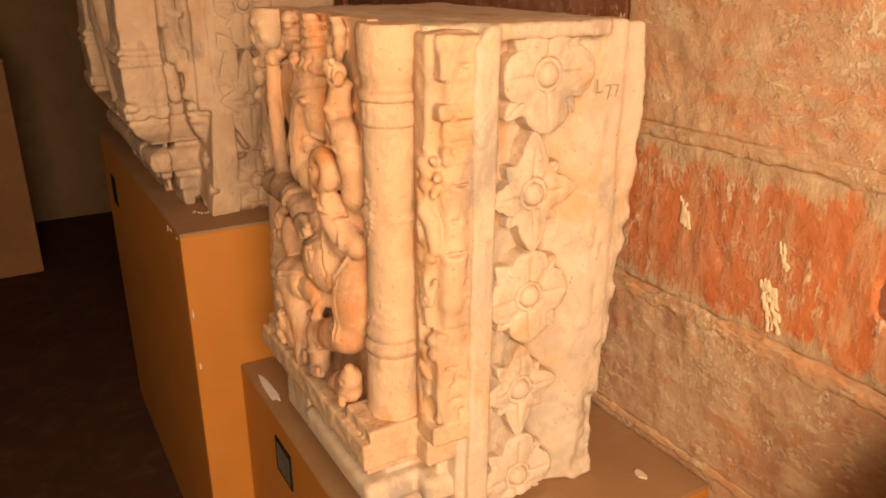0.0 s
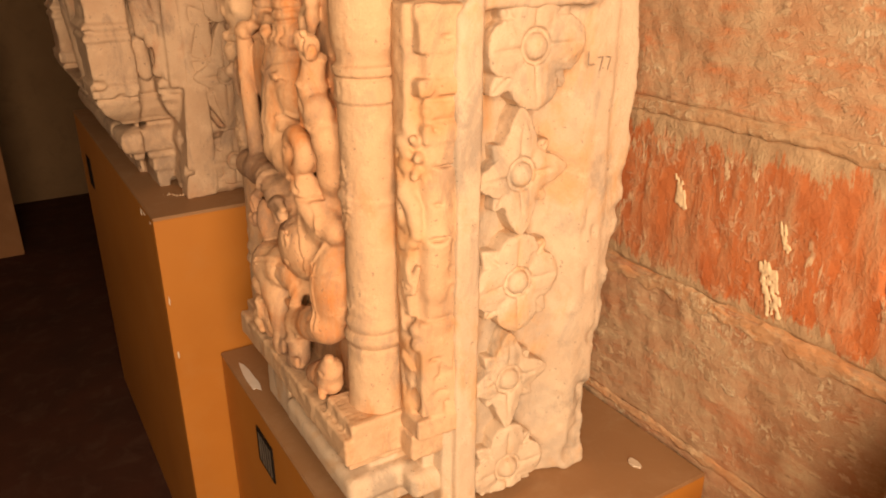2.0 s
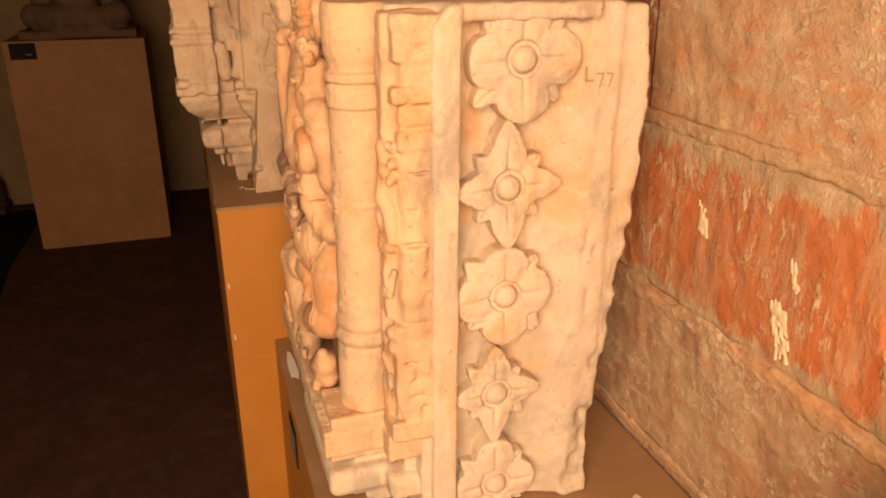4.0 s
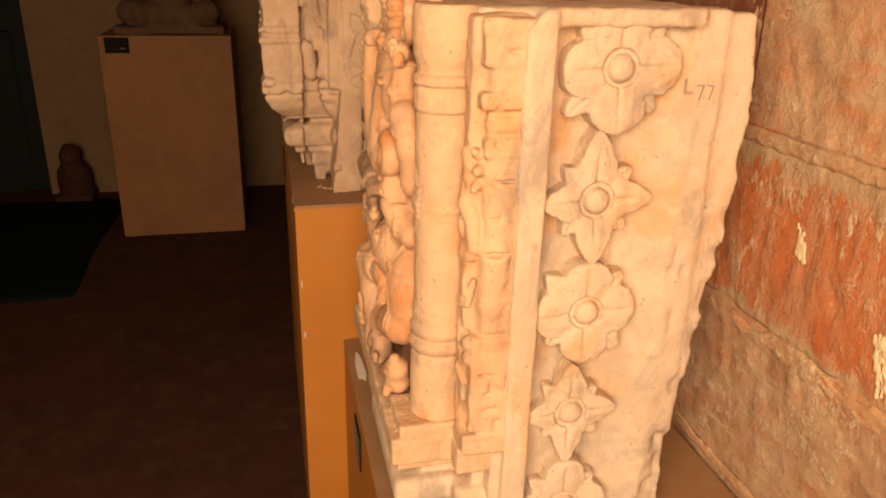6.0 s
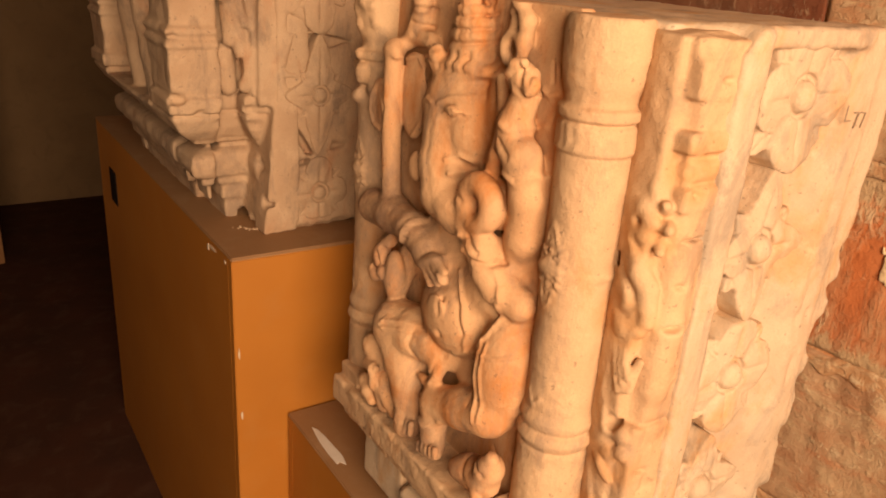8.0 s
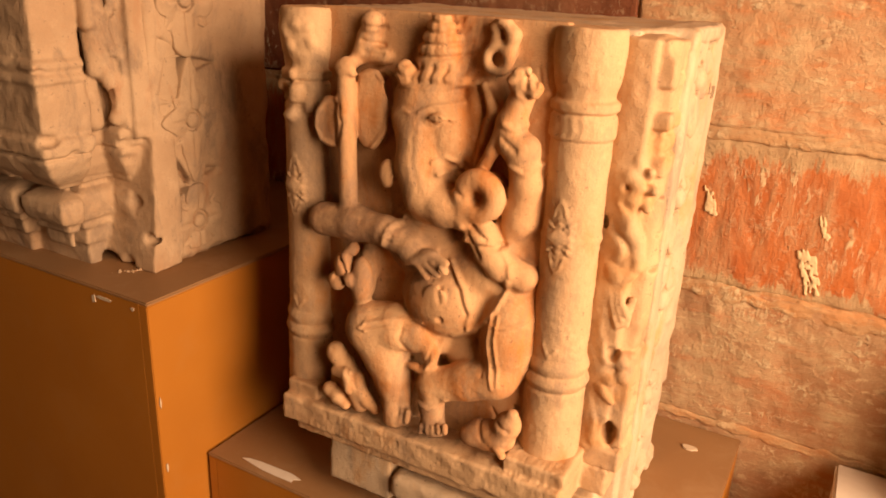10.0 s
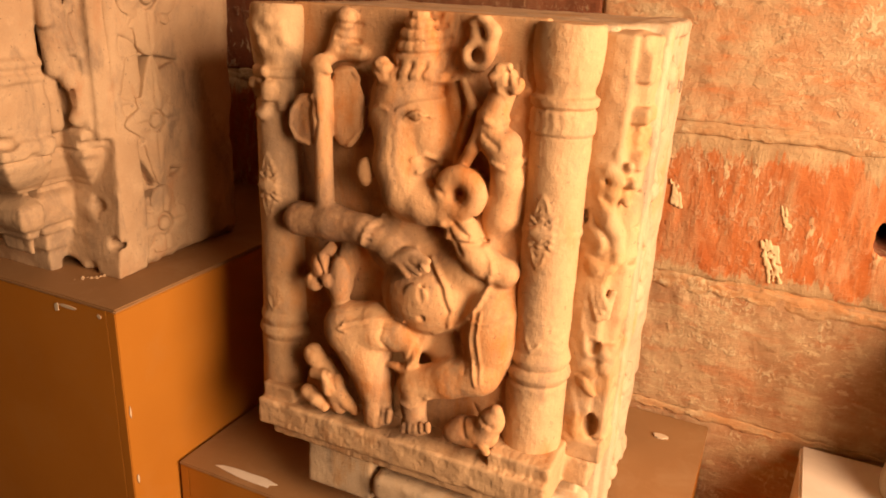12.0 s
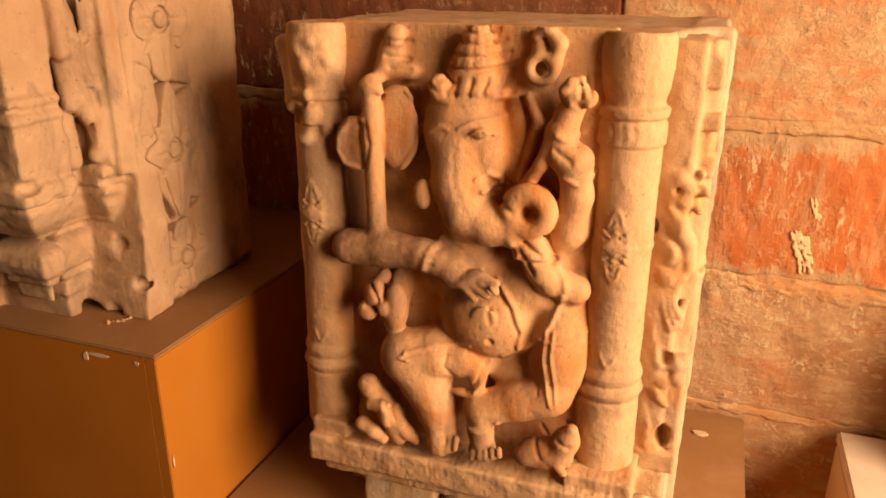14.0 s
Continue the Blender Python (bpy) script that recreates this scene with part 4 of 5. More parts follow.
    clay.trace([(1.011, 0.845), (0.992, 0.842), (0.972, 0.857)], 0.0030, 0.0027)  # anklet
    clay.trace([(0.919, 0.993), (0.921, 0.958), (0.914, 0.920), (0.906, 0.897)], 0.0026, 0.0024)
    clay.trace([(0.910, 0.992), (0.911, 0.961), (0.904, 0.923), (0.900, 0.900)], 0.0023, 0.0020)
    clay.trace([(0.925, 0.978), (0.898, 0.979), (0.879, 0.988)], 0.0023, 0.0020)
    clay.trace([(0.957, 0.962), (0.945, 0.935)], 0.0023, -0.0016)
    clay.trace([(0.950, 0.956), (0.939, 0.928)], 0.0023, -0.0016)
    clay.trace([(0.942, 0.951), (0.934, 0.921)], 0.0023, -0.0016)
    clay.trace([(0.935, 0.946), (0.929, 0.915)], 0.0023, -0.0016)
    clay.trace([(0.928, 0.941), (0.924, 0.908)], 0.0023, -0.0016)
    clay.trace([(0.925, 0.836), (0.915, 0.819)], 0.0030, -0.0024)
    clay.trace([(0.894, 0.849), (0.880, 0.844)], 0.0030, -0.0027)
    clay.trace([(1.127, 0.861), (1.112, 0.834)], 0.0023, -0.0022)
    clay.trace([(1.155, 0.882), (1.136, 0.879)], 0.0023, -0.0019)
    clay.trace([(1.128, 1.321), (1.106, 1.319)], 0.0026, -0.0024)
    clay.trace([(1.131, 1.303), (1.109, 1.298)], 0.0026, -0.0024)
    clay.trace([(1.126, 1.289), (1.101, 1.288)], 0.0026, -0.0024)
    clay.weather(0.0005, 0.03, 0.006)
    return clay.skin("figure")


part("figure", figure(), STONE_WARM, stone, "seated elephant-headed figure in high relief")


def pilaster():
    clay = Clay((0.395, 0.735, 0.775), (0.505, 0.836, 1.345), 0.0021)
    clay.block((0.433, 0.775, 0.78), (0.52, 0.87, 1.33), 0.006)
    clay.block((0.450, 0.7565, 0.79), (0.52, 0.87, 1.328), 0.010, 0.012)
    # courses up the front: plain foot, shaft, stained ledges, capital
    for z0, z1, x, y in ((0.780, 0.812, 0.430, 0.753), (0.812, 0.952, 0.438, 0.755), (1.176, 1.200, 0.446, 0.754), (1.208, 1.224, 0.448, 0.756), (1.230, 1.250, 0.440, 0.7525), (1.276, 1.328, 0.442, 0.755)):
        clay.block((x, y, z0), (0.505, 0.87, z1), 0.005, 0.003)
    clay.limb([(0.470, 0.768, 1.135, 0.014), (0.466, 0.766, 1.060, 0.016), (0.464, 0.766, 0.990, 0.014)], 0.010)
    # bracket and beaded band over the little figure
    clay.block((0.4350, 0.786, 1.252), (0.47, 0.86, 1.276), 0.008, 0.004)
    clay.block((0.4390, 0.790, 1.280), (0.47, 0.86, 1.322), 0.006, 0.004)
    clay.block((0.4410, 0.776, 1.196), (0.47, 0.86, 1.242), 0.005, 0.006)
    for k in range(8):
        clay.egg((0.4395, 0.780 + 0.0062 * k, 1.2355), (0.0030, 0.0026, 0.0030), 0.001)
    # leaves and an open flower
    rng = random.Random(12)
    for k in range(11):
        a = k * 0.62
        y, z = 0.792 + 0.022 * math.cos(a), 1.160 + 0.026 * math.sin(a)
        clay.limb([(0.4470, y, z, 0.008), (0.436 + rng.uniform(0, 0.005), y + 0.011 * math.cos(a), z + 0.012 * math.sin(a), 0.0046)], 0.004)
    for k in range(5):
        a = k * 1.2566 + 0.4
        clay.egg((0.4340, 0.790 + 0.012 * math.cos(a), 1.162 + 0.013 * math.sin(a)), (0.0060, 0.0090, 0.0090), 0.005)
    clay.egg((0.4280, 0.790, 1.163), (0.008, 0.0040, 0.0044), 0.003, cut=True)
    # the figure's arm, body and hanging folds
    clay.limb([(0.4470, 0.818, 1.140, 0.010), (0.4370, 0.802, 1.134, 0.012), (0.4350, 0.786, 1.120, 0.012), (0.4410, 0.773, 1.098, 0.010), (0.4430, 0.769, 1.066, 0.009)], 0.003)
    clay.limb([(0.4450, 0.812, 1.094, 0.015), (0.4370, 0.798, 1.087, 0.016), (0.4430, 0.784, 1.080, 0.012)], 0.004)
    clay.egg((0.4510, 0.809, 1.116), (0.014, 0.0095, 0.0125), 0.004, cut=True)
    clay.egg((0.4510, 0.7765, 1.086), (0.014, 0.0080, 0.0150), 0.004, cut=True)
    clay.limb([(0.4430, 0.806, 1.062, 0.010), (0.4370, 0.792, 1.053, 0.010), (0.4410, 0.776, 1.056, 0.009)], 0.004)
    for d in (0.0, 0.0085, 0.0165):
        clay.limb([(0.4390, 0.796 - d * 0.6, 1.046, 0.0042), (0.4340, 0.790 - d * 0.7, 1.014 + d * 0.3, 0.0044), (0.4330, 0.780 - d * 0.5, 0.990 + d, 0.0046), (0.4360, 0.770, 0.992 + d * 1.1, 0.0040), (0.4410, 0.766 + d * 0.2, 1.024, 0.0036)], 0.0012)
    clay.limb([(0.4430, 0.818, 1.010, 0.010), (0.4350, 0.812, 0.985, 0.011), (0.4330, 0.801, 0.956, 0.010), (0.4390, 0.789, 0.934, 0.008)], 0.004)
    clay.limb([(0.4450, 0.818, 0.955, 0.008), (0.4350, 0.808, 0.935, 0.009), (0.4350, 0.800, 0.915, 0.007)], 0.003)
    # open flower, leaf and hollow below
    for k in range(5):
        a = k * 1.2566 + 1.1
        clay.egg((0.4360, 0.779 + 0.014 * math.cos(a), 0.927 + 0.015 * math.sin(a)), (0.0070, 0.0100, 0.0100), 0.005)
    clay.egg((0.4350, 0.781, 0.948), (0.013, 0.0075, 0.0090), 0.004, cut=True)
    clay.limb([(0.4390, 0.800, 0.905, 0.006), (0.4320, 0.788, 0.897, 0.007), (0.4350, 0.774, 0.880, 0.004)], 0.002)
    clay.limb([(0.4390, 0.806, 0.885, 0.008), (0.4350, 0.800, 0.850, 0.009), (0.4390, 0.792, 0.815, 0.008)], 0.004)
    clay.egg((0.4450, 0.775, 0.834), (0.016, 0.0095, 0.0180), 0.004, cut=True)
    clay.block((0.4390, 0.764, 0.780), (0.47, 0.87, 0.806), 0.004, 0.002)
    # set back behind the shaft
    clay.form(lambda x, y, z: (x - 0.421 - 0.42 * (y - 0.775)) * 0.9 + 0 * z, (0.39, 0.70, 0.812), (0.52, 0.87, 1.36), 0.004, True)
    # cracks, lost edges and scars on the front
    for c, r in (((0.468, 0.752, 1.203), (0.030, 0.008, 0.0030)), ((0.466, 0.752, 1.226), (0.032, 0.009, 0.0034)), ((0.470, 0.754, 1.149), (0.022, 0.008, 0.0024)), ((0.466, 0.752, 0.953), (0.030, 0.007, 0.0022)), ((0.452, 0.752, 1.140), (0.014, 0.012, 0.010)), ((0.442, 0.752, 1.326), (0.026, 0.014, 0.018)), ((0.446, 0.752, 1.214), (0.012, 0.010, 0.012)), ((0.470, 0.748, 1.062), (0.012, 0.010, 0.0022)), ((0.468, 0.749, 0.878), (0.005, 0.010, 0.018)), ((0.486, 0.749, 0.890), (0.003, 0.010, 0.024))):
        clay.egg(c, r, 0.004, cut=True)
    for k in range(16):
        clay.egg((rng.uniform(0.440, 0.492), 0.752, rng.uniform(0.80, 1.31)), (rng.uniform(0.003, 0.010), rng.uniform(0.005, 0.009), rng.uniform(0.002, 0.008)), 0.005, cut=True)
    clay.weather(0.0016, 0.03, 0.009)
    return clay.skin("pilaster")


part("pilaster", pilaster(), STONE_COLUMN, stone)


def stepped(clay, z0, z1, grow, rnd=0.004, y1=1.245):
    """One course of the base, stepping back at the corner."""
    clay.block((0.347 - grow, 0.801 - grow, z0), (0.60, y1 + grow * 0.5, z1), rnd, 0.002)
    clay.block((0.428 - grow, 0.766 - grow, z0), (0.62, y1, z1), rnd, 0.002)


def block_slab():
    clay = Clay((0.325, 0.742, 0.715), (0.50, 1.27, 0.808), 0.0022)
    stepped(clay, 0.742, 0.783, 0.0)
    clay.block((0.358, 0.801, 0.77), (0.452, 0.885, 0.803), 0.003)
    clay.block((0.360, 1.19, 0.77), (0.452, 1.245, 0.803), 0.003)
    clay.block((0.356, 0.812, 0.726), (0.52, 1.225, 0.75), 0.003)
    for y in (1.238, 0.97):
        clay.egg((0.338, y, 0.735), (0.012, 0.022, 0.008), 0.006, cut=True)
    for k in range(10):
        clay.egg((0.344, random.uniform(0.80, 1.25), random.choice((0.742, 0.784))), (random.uniform(0.004, 0.010), random.uniform(0.006, 0.02), random.uniform(0.003, 0.008)), 0.004, cut=True)
    clay.weather(0.0013, 0.02, 0.006)
    # upright chisel strokes
    shape = clay.d.shape
    clay.d += 0.0003 * np.clip(np.sin(clay.axes[1][None, :, None] * 760 + 9 * lattice(shape, 22)), -0.3, 1) * (0.4 + lattice(shape, 18))
    return clay.skin("slab")


part("slab", block_slab(), STONE_COLUMN, stone, "rough front slab")


def block_base():
    clay = Clay((0.335, 0.735, 0.612), (0.52, 1.22, 0.745), 0.0032)
    clay.block((0.420, 0.84, 0.62), (0.55, 1.16, 0.735), 0.004)
    clay.block((0.480, 0.770, 0.62), (0.55, 1.16, 0.735), 0.004)
    clay.block((0.392, 0.825, 0.70), (0.55, 1.175, 0.745), 0.004)
    clay.block((0.455, 0.785, 0.70), (0.55, 1.1, 0.745), 0.004)
    clay.block((0.352, 0.804, 0.668), (0.55, 1.056, 0.710), 0.013, 0.002)
    clay.block((0.430, 0.770, 0.668), (0.55, 1.02, 0.710), 0.013, 0.002)
    clay.block((0.385, 0.82, 0.655), (0.55, 1.06, 0.70), 0.006, 0.006)
    clay.block((0.362, 1.06, 0.655), (0.45, 1.168, 0.74), 0.003)
    clay.block((0.41, 0.845, 0.622), (0.5, 1.12, 0.664), 0.004)
    clay.weather(0.0009, 0.025, 0.007)
    return clay.skin("base_moulding")


part("base_moulding", block_base(), STONE, stone)
strokes = (((0.684, 1.262), (0.684, 1.246)), ((0.684, 1.246), (0.694, 1.246)), ((0.700, 1.254), (0.708, 1.254)), ((0.708, 1.254), (0.704, 1.238)), ((0.713, 1.254), (0.721, 1.253)), ((0.721, 1.253), (0.717, 1.238)))
for (ax, az), (bx, bz) in strokes:
    clay = Clay((min(ax, bx) - 0.004, 0.755, min(az, bz) - 0.004), (max(ax, bx) + 0.004, 0.766, max(az, bz) + 0.004), 0.0006)
    clay.limb([(ax, 0.7602, az, 0.0008), (bx, 0.7602, bz, 0.0008)], 0.0005)
    part("pencil_stroke", clay.skin("pencil_stroke"), INK, stone)


# ---- the taller stone beside it ----
pier = thing("carved_pier_stone", "dusty sandstone pier fragment with moulded base and carved flowers", "sculpture", (0.45, 1.8, 0.92))


# hollows beside the petals, as (x, z) outlines and a depth
PITS = ((((0.436, 1.250), (0.392, 1.244), (0.377, 1.193), (0.410, 1.180)), 0.022),
        (((0.376, 1.182), (0.400, 1.178), (0.383, 1.158)), 0.012),
        (((0.372, 1.143), (0.433, 1.047), (0.412, 1.050), (0.373, 1.112)), 0.022),
        (((0.433, 1.048), (0.367, 1.040), (0.370, 1.020), (0.417, 1.036)), 0.020),
        (((0.378, 1.288), (0.402, 1.270), (0.428, 1.254), (0.383, 1.250)), 0.016),
        (((0.443, 1.249), (0.494, 1.236), (0.453, 1.226)), 0.014),
        (((0.443, 1.051), (0.496, 1.063), (0.460, 1.073)), 0.014))


def pit(clay, poly, face, deep):
    """A straight-sided hollow with a convex outline, sunk from a face that looks to -y."""
    mx, mz = sum(p[0] for p in poly) / len(poly), sum(p[1] for p in poly) / len(poly)

    def f(x, y, z):
        d = y - face - deep
        for (ax, az), (bx, bz) in zip(poly, poly[1:] + poly[:1]):
            nx, nz = bz - az, ax - bx
            n = math.hypot(nx, nz) * (1 if nx * (mx - ax) + nz * (mz - az) < 0 else -1)
            d = np.maximum(d, ((x - ax) * nx + (z - az) * nz) / n)
        return d
    clay.form(f, (min(p[0] for p in poly), face - 0.03, min(p[1] for p in poly)), (max(p[0] for p in poly), face + deep, max(p[1] for p in poly)), 0.003, True)


def pier_body():
    clay = Clay((0.33, 1.46, 0.912), (0.74, 2.28, 1.74), 0.0045)
    clay.block((0.362, 1.493, 0.92), (0.602, 2.22, 1.72), 0.006)
    clay.block((0.55, 1.50, 0.92), (0.630, 2.2, 1.71), 0.02, 0.02)
    for z in (0.98, 1.12, 1.25, 1.4, 1.55):
        clay.egg((0.655, 1.49, z), (0.03, 0.04, 0.06), 0.015, cut=True)
    for dz in (0.0, 0.362):
        for poly, deep in PITS:
            pit(clay, [(x, z + dz) for x, z in poly], 1.493, deep)
    for k in range(7):
        clay.egg((0.37 + 0.035 * k, 1.488, 0.922), (0.02, 0.016, random.uniform(0.005, 0.012)), 0.006, cut=True)
    clay.weather(0.003, 0.05, 0.014)
    return clay.skin("body")


part("body", pier_body(), STONE_DULL, pier)
for z, pointed, reach, high in ((0.985, False, 0.052, 0.066), (1.151, True, 0.060, 0.099), (1.332, False, 0.056, 0.083), (1.513, True, 0.060, 0.099)):
    clay = Clay((0.366, 1.465, max(z - high - 0.008, 0.94)), (0.51, 1.530, z + high + 0.008), 0.0024)
    rosette(clay, (0.436, 1.496, z), reach, high, pointed, 0.008, 0.010)
    clay.weather(0.0010, 0.02, 0.007)
    part("flower", clay.skin("flower"), STONE_DULL, pier)


def pier_front():
    clay = Clay((0.180, 1.476, 0.912), (0.42, 2.22, 1.73), 0.0040)
    steps = [(0.918, 0.090), (0.955, 0.086), (0.958, 0.074), (0.985, 0.070), (0.988, 0.061), (1.000, 0.060), (1.002, 0.050), (1.010, 0.042), (1.025, 0.038), (1.040, 0.041), (1.047, 0.050), (1.050, 0.074), (1.062, 0.074), (1.064, 0.046), (1.071, 0.043), (1.073, 0.036), (1.090, 0.018), (1.110, 0.005), (1.116, 0.004), (1.118, 0.009), (1.122, 0.009), (1.124, 0.000), (1.146, 0.000), (1.149, 0.008), (1.153, 0.008), (1.156, 0.006), (1.220, 0.004), (1.223, 0.000), (1.231, 0.000), (1.234, 0.006), (1.239, 0.006), (1.242, 0.001), (1.250, 0.001), (1.255, 0.009), (1.73, 0.009)]
    clay.moulded((0.203, 1.524, 0.918), (0.284, 1.660, 1.725), steps)
    clay.moulded((0.203, 2.030, 0.918), (0.400, 2.160, 1.725), steps)
    clay.moulded((0.203, 1.640, 0.918), (0.400, 2.100, 1.110), steps)
    clay.moulded((0.262, 1.556, 0.918), (0.420, 1.800, 1.725), [(z, i * 0.5) for z, i in steps])
    clay.moulded((0.316, 1.512, 0.918), (0.420, 1.620, 1.150), [(z, i * 0.62) for z, i in steps])
    # carved strip beside the flowers, broken off low down
    clay.block((0.334, 1.496, 1.135), (0.42, 1.60, 1.725), 0.003, 0.002)
    clay.block((0.326, 1.506, 1.150), (0.42, 1.60, 1.725), 0.003, 0.002)
    clay.form(lambda x, y, z: np.maximum(np.maximum(z - 1.128 - 0.7 * (x - 0.345), 0.335 + 0.10 * (z - 0.92) - x), np.maximum(np.maximum(1.4845 + 0.05 * np.abs(z - 1.0) - y, x - 0.398), 0.922 - z)), (0.32, 1.48, 0.922), (0.40, 1.60, 1.17), 0.006)
    clay.block((0.27, 1.66, 1.10), (0.40, 2.18, 1.725), 0.003)
    # small figure between shaft and strip
    clay.limb([(0.300, 1.548, 1.42, 0.018), (0.304, 1.540, 1.34, 0.021), (0.310, 1.534, 1.28, 0.020), (0.302, 1.534, 1.235, 0.013)], 0.005)
    clay.limb([(0.290, 1.530, 1.440, 0.010), (0.294, 1.526, 1.330, 0.011), (0.292, 1.524, 1.300, 0.012)], 0.003)
    clay.limb([(0.284, 1.536, 1.42, 0.009), (0.306, 1.520, 1.31, 0.009), (0.320, 1.516, 1.26, 0.008)], 0.003)
    clay.limb([(0.312, 1.530, 1.255, 0.014), (0.318, 1.522, 1.215, 0.013), (0.324, 1.518, 1.180, 0.010), (0.320, 1.522, 1.165, 0.010)], 0.004)
    clay.limb([(0.298, 1.550, 1.215, 0.016), (0.302, 1.548, 1.160, 0.013)], 0.005)
    clay.egg((0.312, 1.522, 1.196), (0.005, 0.014, 0.020), 0.003, cut=True)
    clay.egg((0.330, 1.504, 1.300), (0.006, 0.012, 0.050), 0.003, cut=True)
    for k in range(3):
        clay.limb([(0.318 + 0.006 * k, 1.512, 1.30 + 0.01 * k, 0.003), (0.316 + 0.006 * k, 1.512, 1.38, 0.003)], 0.002)
    # standing legs in the niche
    clay.limb([(0.258, 1.76, 1.12, 0.032), (0.250, 1.77, 1.30, 0.044), (0.25, 1.80, 1.60, 0.06)], 0.006)
    clay.limb([(0.258, 1.88, 1.12, 0.032), (0.250, 1.88, 1.30, 0.044), (0.25, 1.86, 1.60, 0.06)], 0.006)
    clay.egg((0.235, 1.68, 1.115), (0.03, 0.03, 0.012), 0.006)
    chips = random.Random(17)
    for k in range(12):
        clay.egg((0.27 + 0.014 * k, 1.50 + chips.uniform(0, 0.12), 0.922), (chips.uniform(0.008, 0.02), chips.uniform(0.015, 0.04), chips.uniform(0.006, 0.022)), 0.006, cut=True)
    for x, y, z, r in ((0.215, 1.530, 1.146, 0.012), (0.250, 1.526, 1.124, 0.007), (0.282, 1.526, 1.105, 0.010), (0.245, 1.545, 1.030, 0.009), (0.330, 1.512, 1.10, 0.012), (0.335, 1.53, 1.03, 0.014), (0.322, 1.514, 1.128, 0.009), (0.214, 1.529, 1.240, 0.006), (0.348, 1.500, 0.975, 0.012)):
        clay.egg((x, y, z), (r * 1.4, r, r * 0.8), 0.004, cut=True)
    clay.weather(0.0016, 0.03, 0.010)
    return clay.skin("moulded_front")


part("moulded_front", pier_front(), STONE_DULL, pier)

def crumbs(spots, seed):
    """Loose bits of stone and mortar lying along an edge."""
    rng = random.Random(seed)
    bm = bmesh.new()
    for (ax, ay), (bx, by), z, count, big in spots:
        for k in range(count):
            t, r = rng.random(), big * rng.uniform(0.35, 1.0)
            at = Vector((ax + (bx - ax) * t + rng.uniform(-0.008, 0.008), ay + (by - ay) * t + rng.uniform(-0.010, 0.006), z + r * 0.25))
            m = Matrix.LocRotScale(at, Euler((rng.uniform(0, 3), rng.uniform(0, 3), rng.uniform(0, 3))), (r, r * rng.uniform(0.6, 1), r * rng.uniform(0.45, 0.8)))
            out = bmesh.ops.create_icosphere(bm, subdivisions=1, radius=1, matrix=m)
            for v in out["verts"]:
                v.co += Vector((rng.uniform(-1, 1), rng.uniform(-1, 1), rng.uniform(-1, 1))) * r * 0.22
    return bm


rubble = part("rubble", crumbs((((0.290, 1.545), (0.345, 1.520), 0.920, 14, 0.005), ((0.345, 1.492), (0.560, 1.488), 0.920, 16, 0.003)), 6), STONE_DULL)
tagged(rubble, "crumbs of stone along the foot of the carved pier", "rubble", "", "stuff")

# ---- low stone and block by the wall ----
stool = thing("low_plinth", "low cream painted plinth against the masonry wall", "plinth", (0.74, 0.25, 0.0))
part("body", box((0.64, -0.08, 0.0), (0.868, 0.486, 0.618), 0.006), PAPER, stool)
part("top_panel", box((0.638, -0.082, 0.618), (0.870, 0.488, 0.638), 0.004), PAPER, stool)


def scroll_stone():
    clay = Clay((0.67, 0.05, 0.63), (0.87, 0.44, 1.03), 0.0034)
    clay.limb([(0.79, 0.33, 0.66, 0.045), (0.80, 0.31, 0.80, 0.045), (0.81, 0.275, 0.92, 0.04), (0.815, 0.20, 0.975, 0.035)], 0.01)
    clay.block((0.75, 0.08, 0.635), (0.85, 0.33, 0.92), 0.02, 0.01)
    clay.limb([(0.745, 0.352, 0.66, 0.014), (0.748, 0.335, 0.78, 0.014), (0.756, 0.305, 0.90, 0.013), (0.765, 0.23, 0.98, 0.012)], 0.003)
    for k in range(7):
        clay.trace([(0.34 - 0.006 * k, 0.66 + 0.045 * k), (0.31 - 0.006 * k, 0.68 + 0.045 * k), (0.27, 0.665 + 0.045 * k)], 0.003, -0.004)
    for k in range(5):
        z = 0.68 + 0.055 * k
        clay.ring((0.745, 0.285 - 0.008 * k, z), 0.022, 0.008, 0.003, 0)
        clay.egg((0.742, 0.285 - 0.008 * k, z), (0.010, 0.009, 0.009), 0.002)
        clay.limb([(0.742, 0.25 - 0.008 * k, z - 0.02, 0.008), (0.738, 0.225 - 0.008 * k, z + 0.01, 0.010), (0.742, 0.20, z + 0.03, 0.007)], 0.003)
    clay.weather(0.0035, 0.02, 0.008)
    return clay.skin("scroll_stone")


frag = part("scroll_carved_stone", scroll_stone(), STONE_PALE)
tagged(frag, "pale carved stone fragment with scrolls, leaning near the masonry wall", "sculpture")

# ---- the far pedestal ----
far = thing("pedestal", "far pedestal, its paint darkened for the dim corner, with a black label plate", "pedestal", (-0.25, 4.2, 0), "plinths of the display")
part("body", box((-0.557, 3.90, 0.0), (0.050, 4.47, 0.99), 0.004), PAINT_DIMMED, far)
part("top_panel", box((-0.559, 3.898, 0.99), (0.052, 4.472, 1.01), 0.004), PAINT_DIMMED, far)
plate = part("label_plate", box((-0.530, 3.894, 0.93), (-0.42, 3.899, 1.003), 0.001), BLACK, far, "small black label plate")
part("mark", flake((-0.452, 3.8935, 0.952), (0.018, 0.005), (0, -1, 0), 5, 0.0008), GREY_MARK, plate)


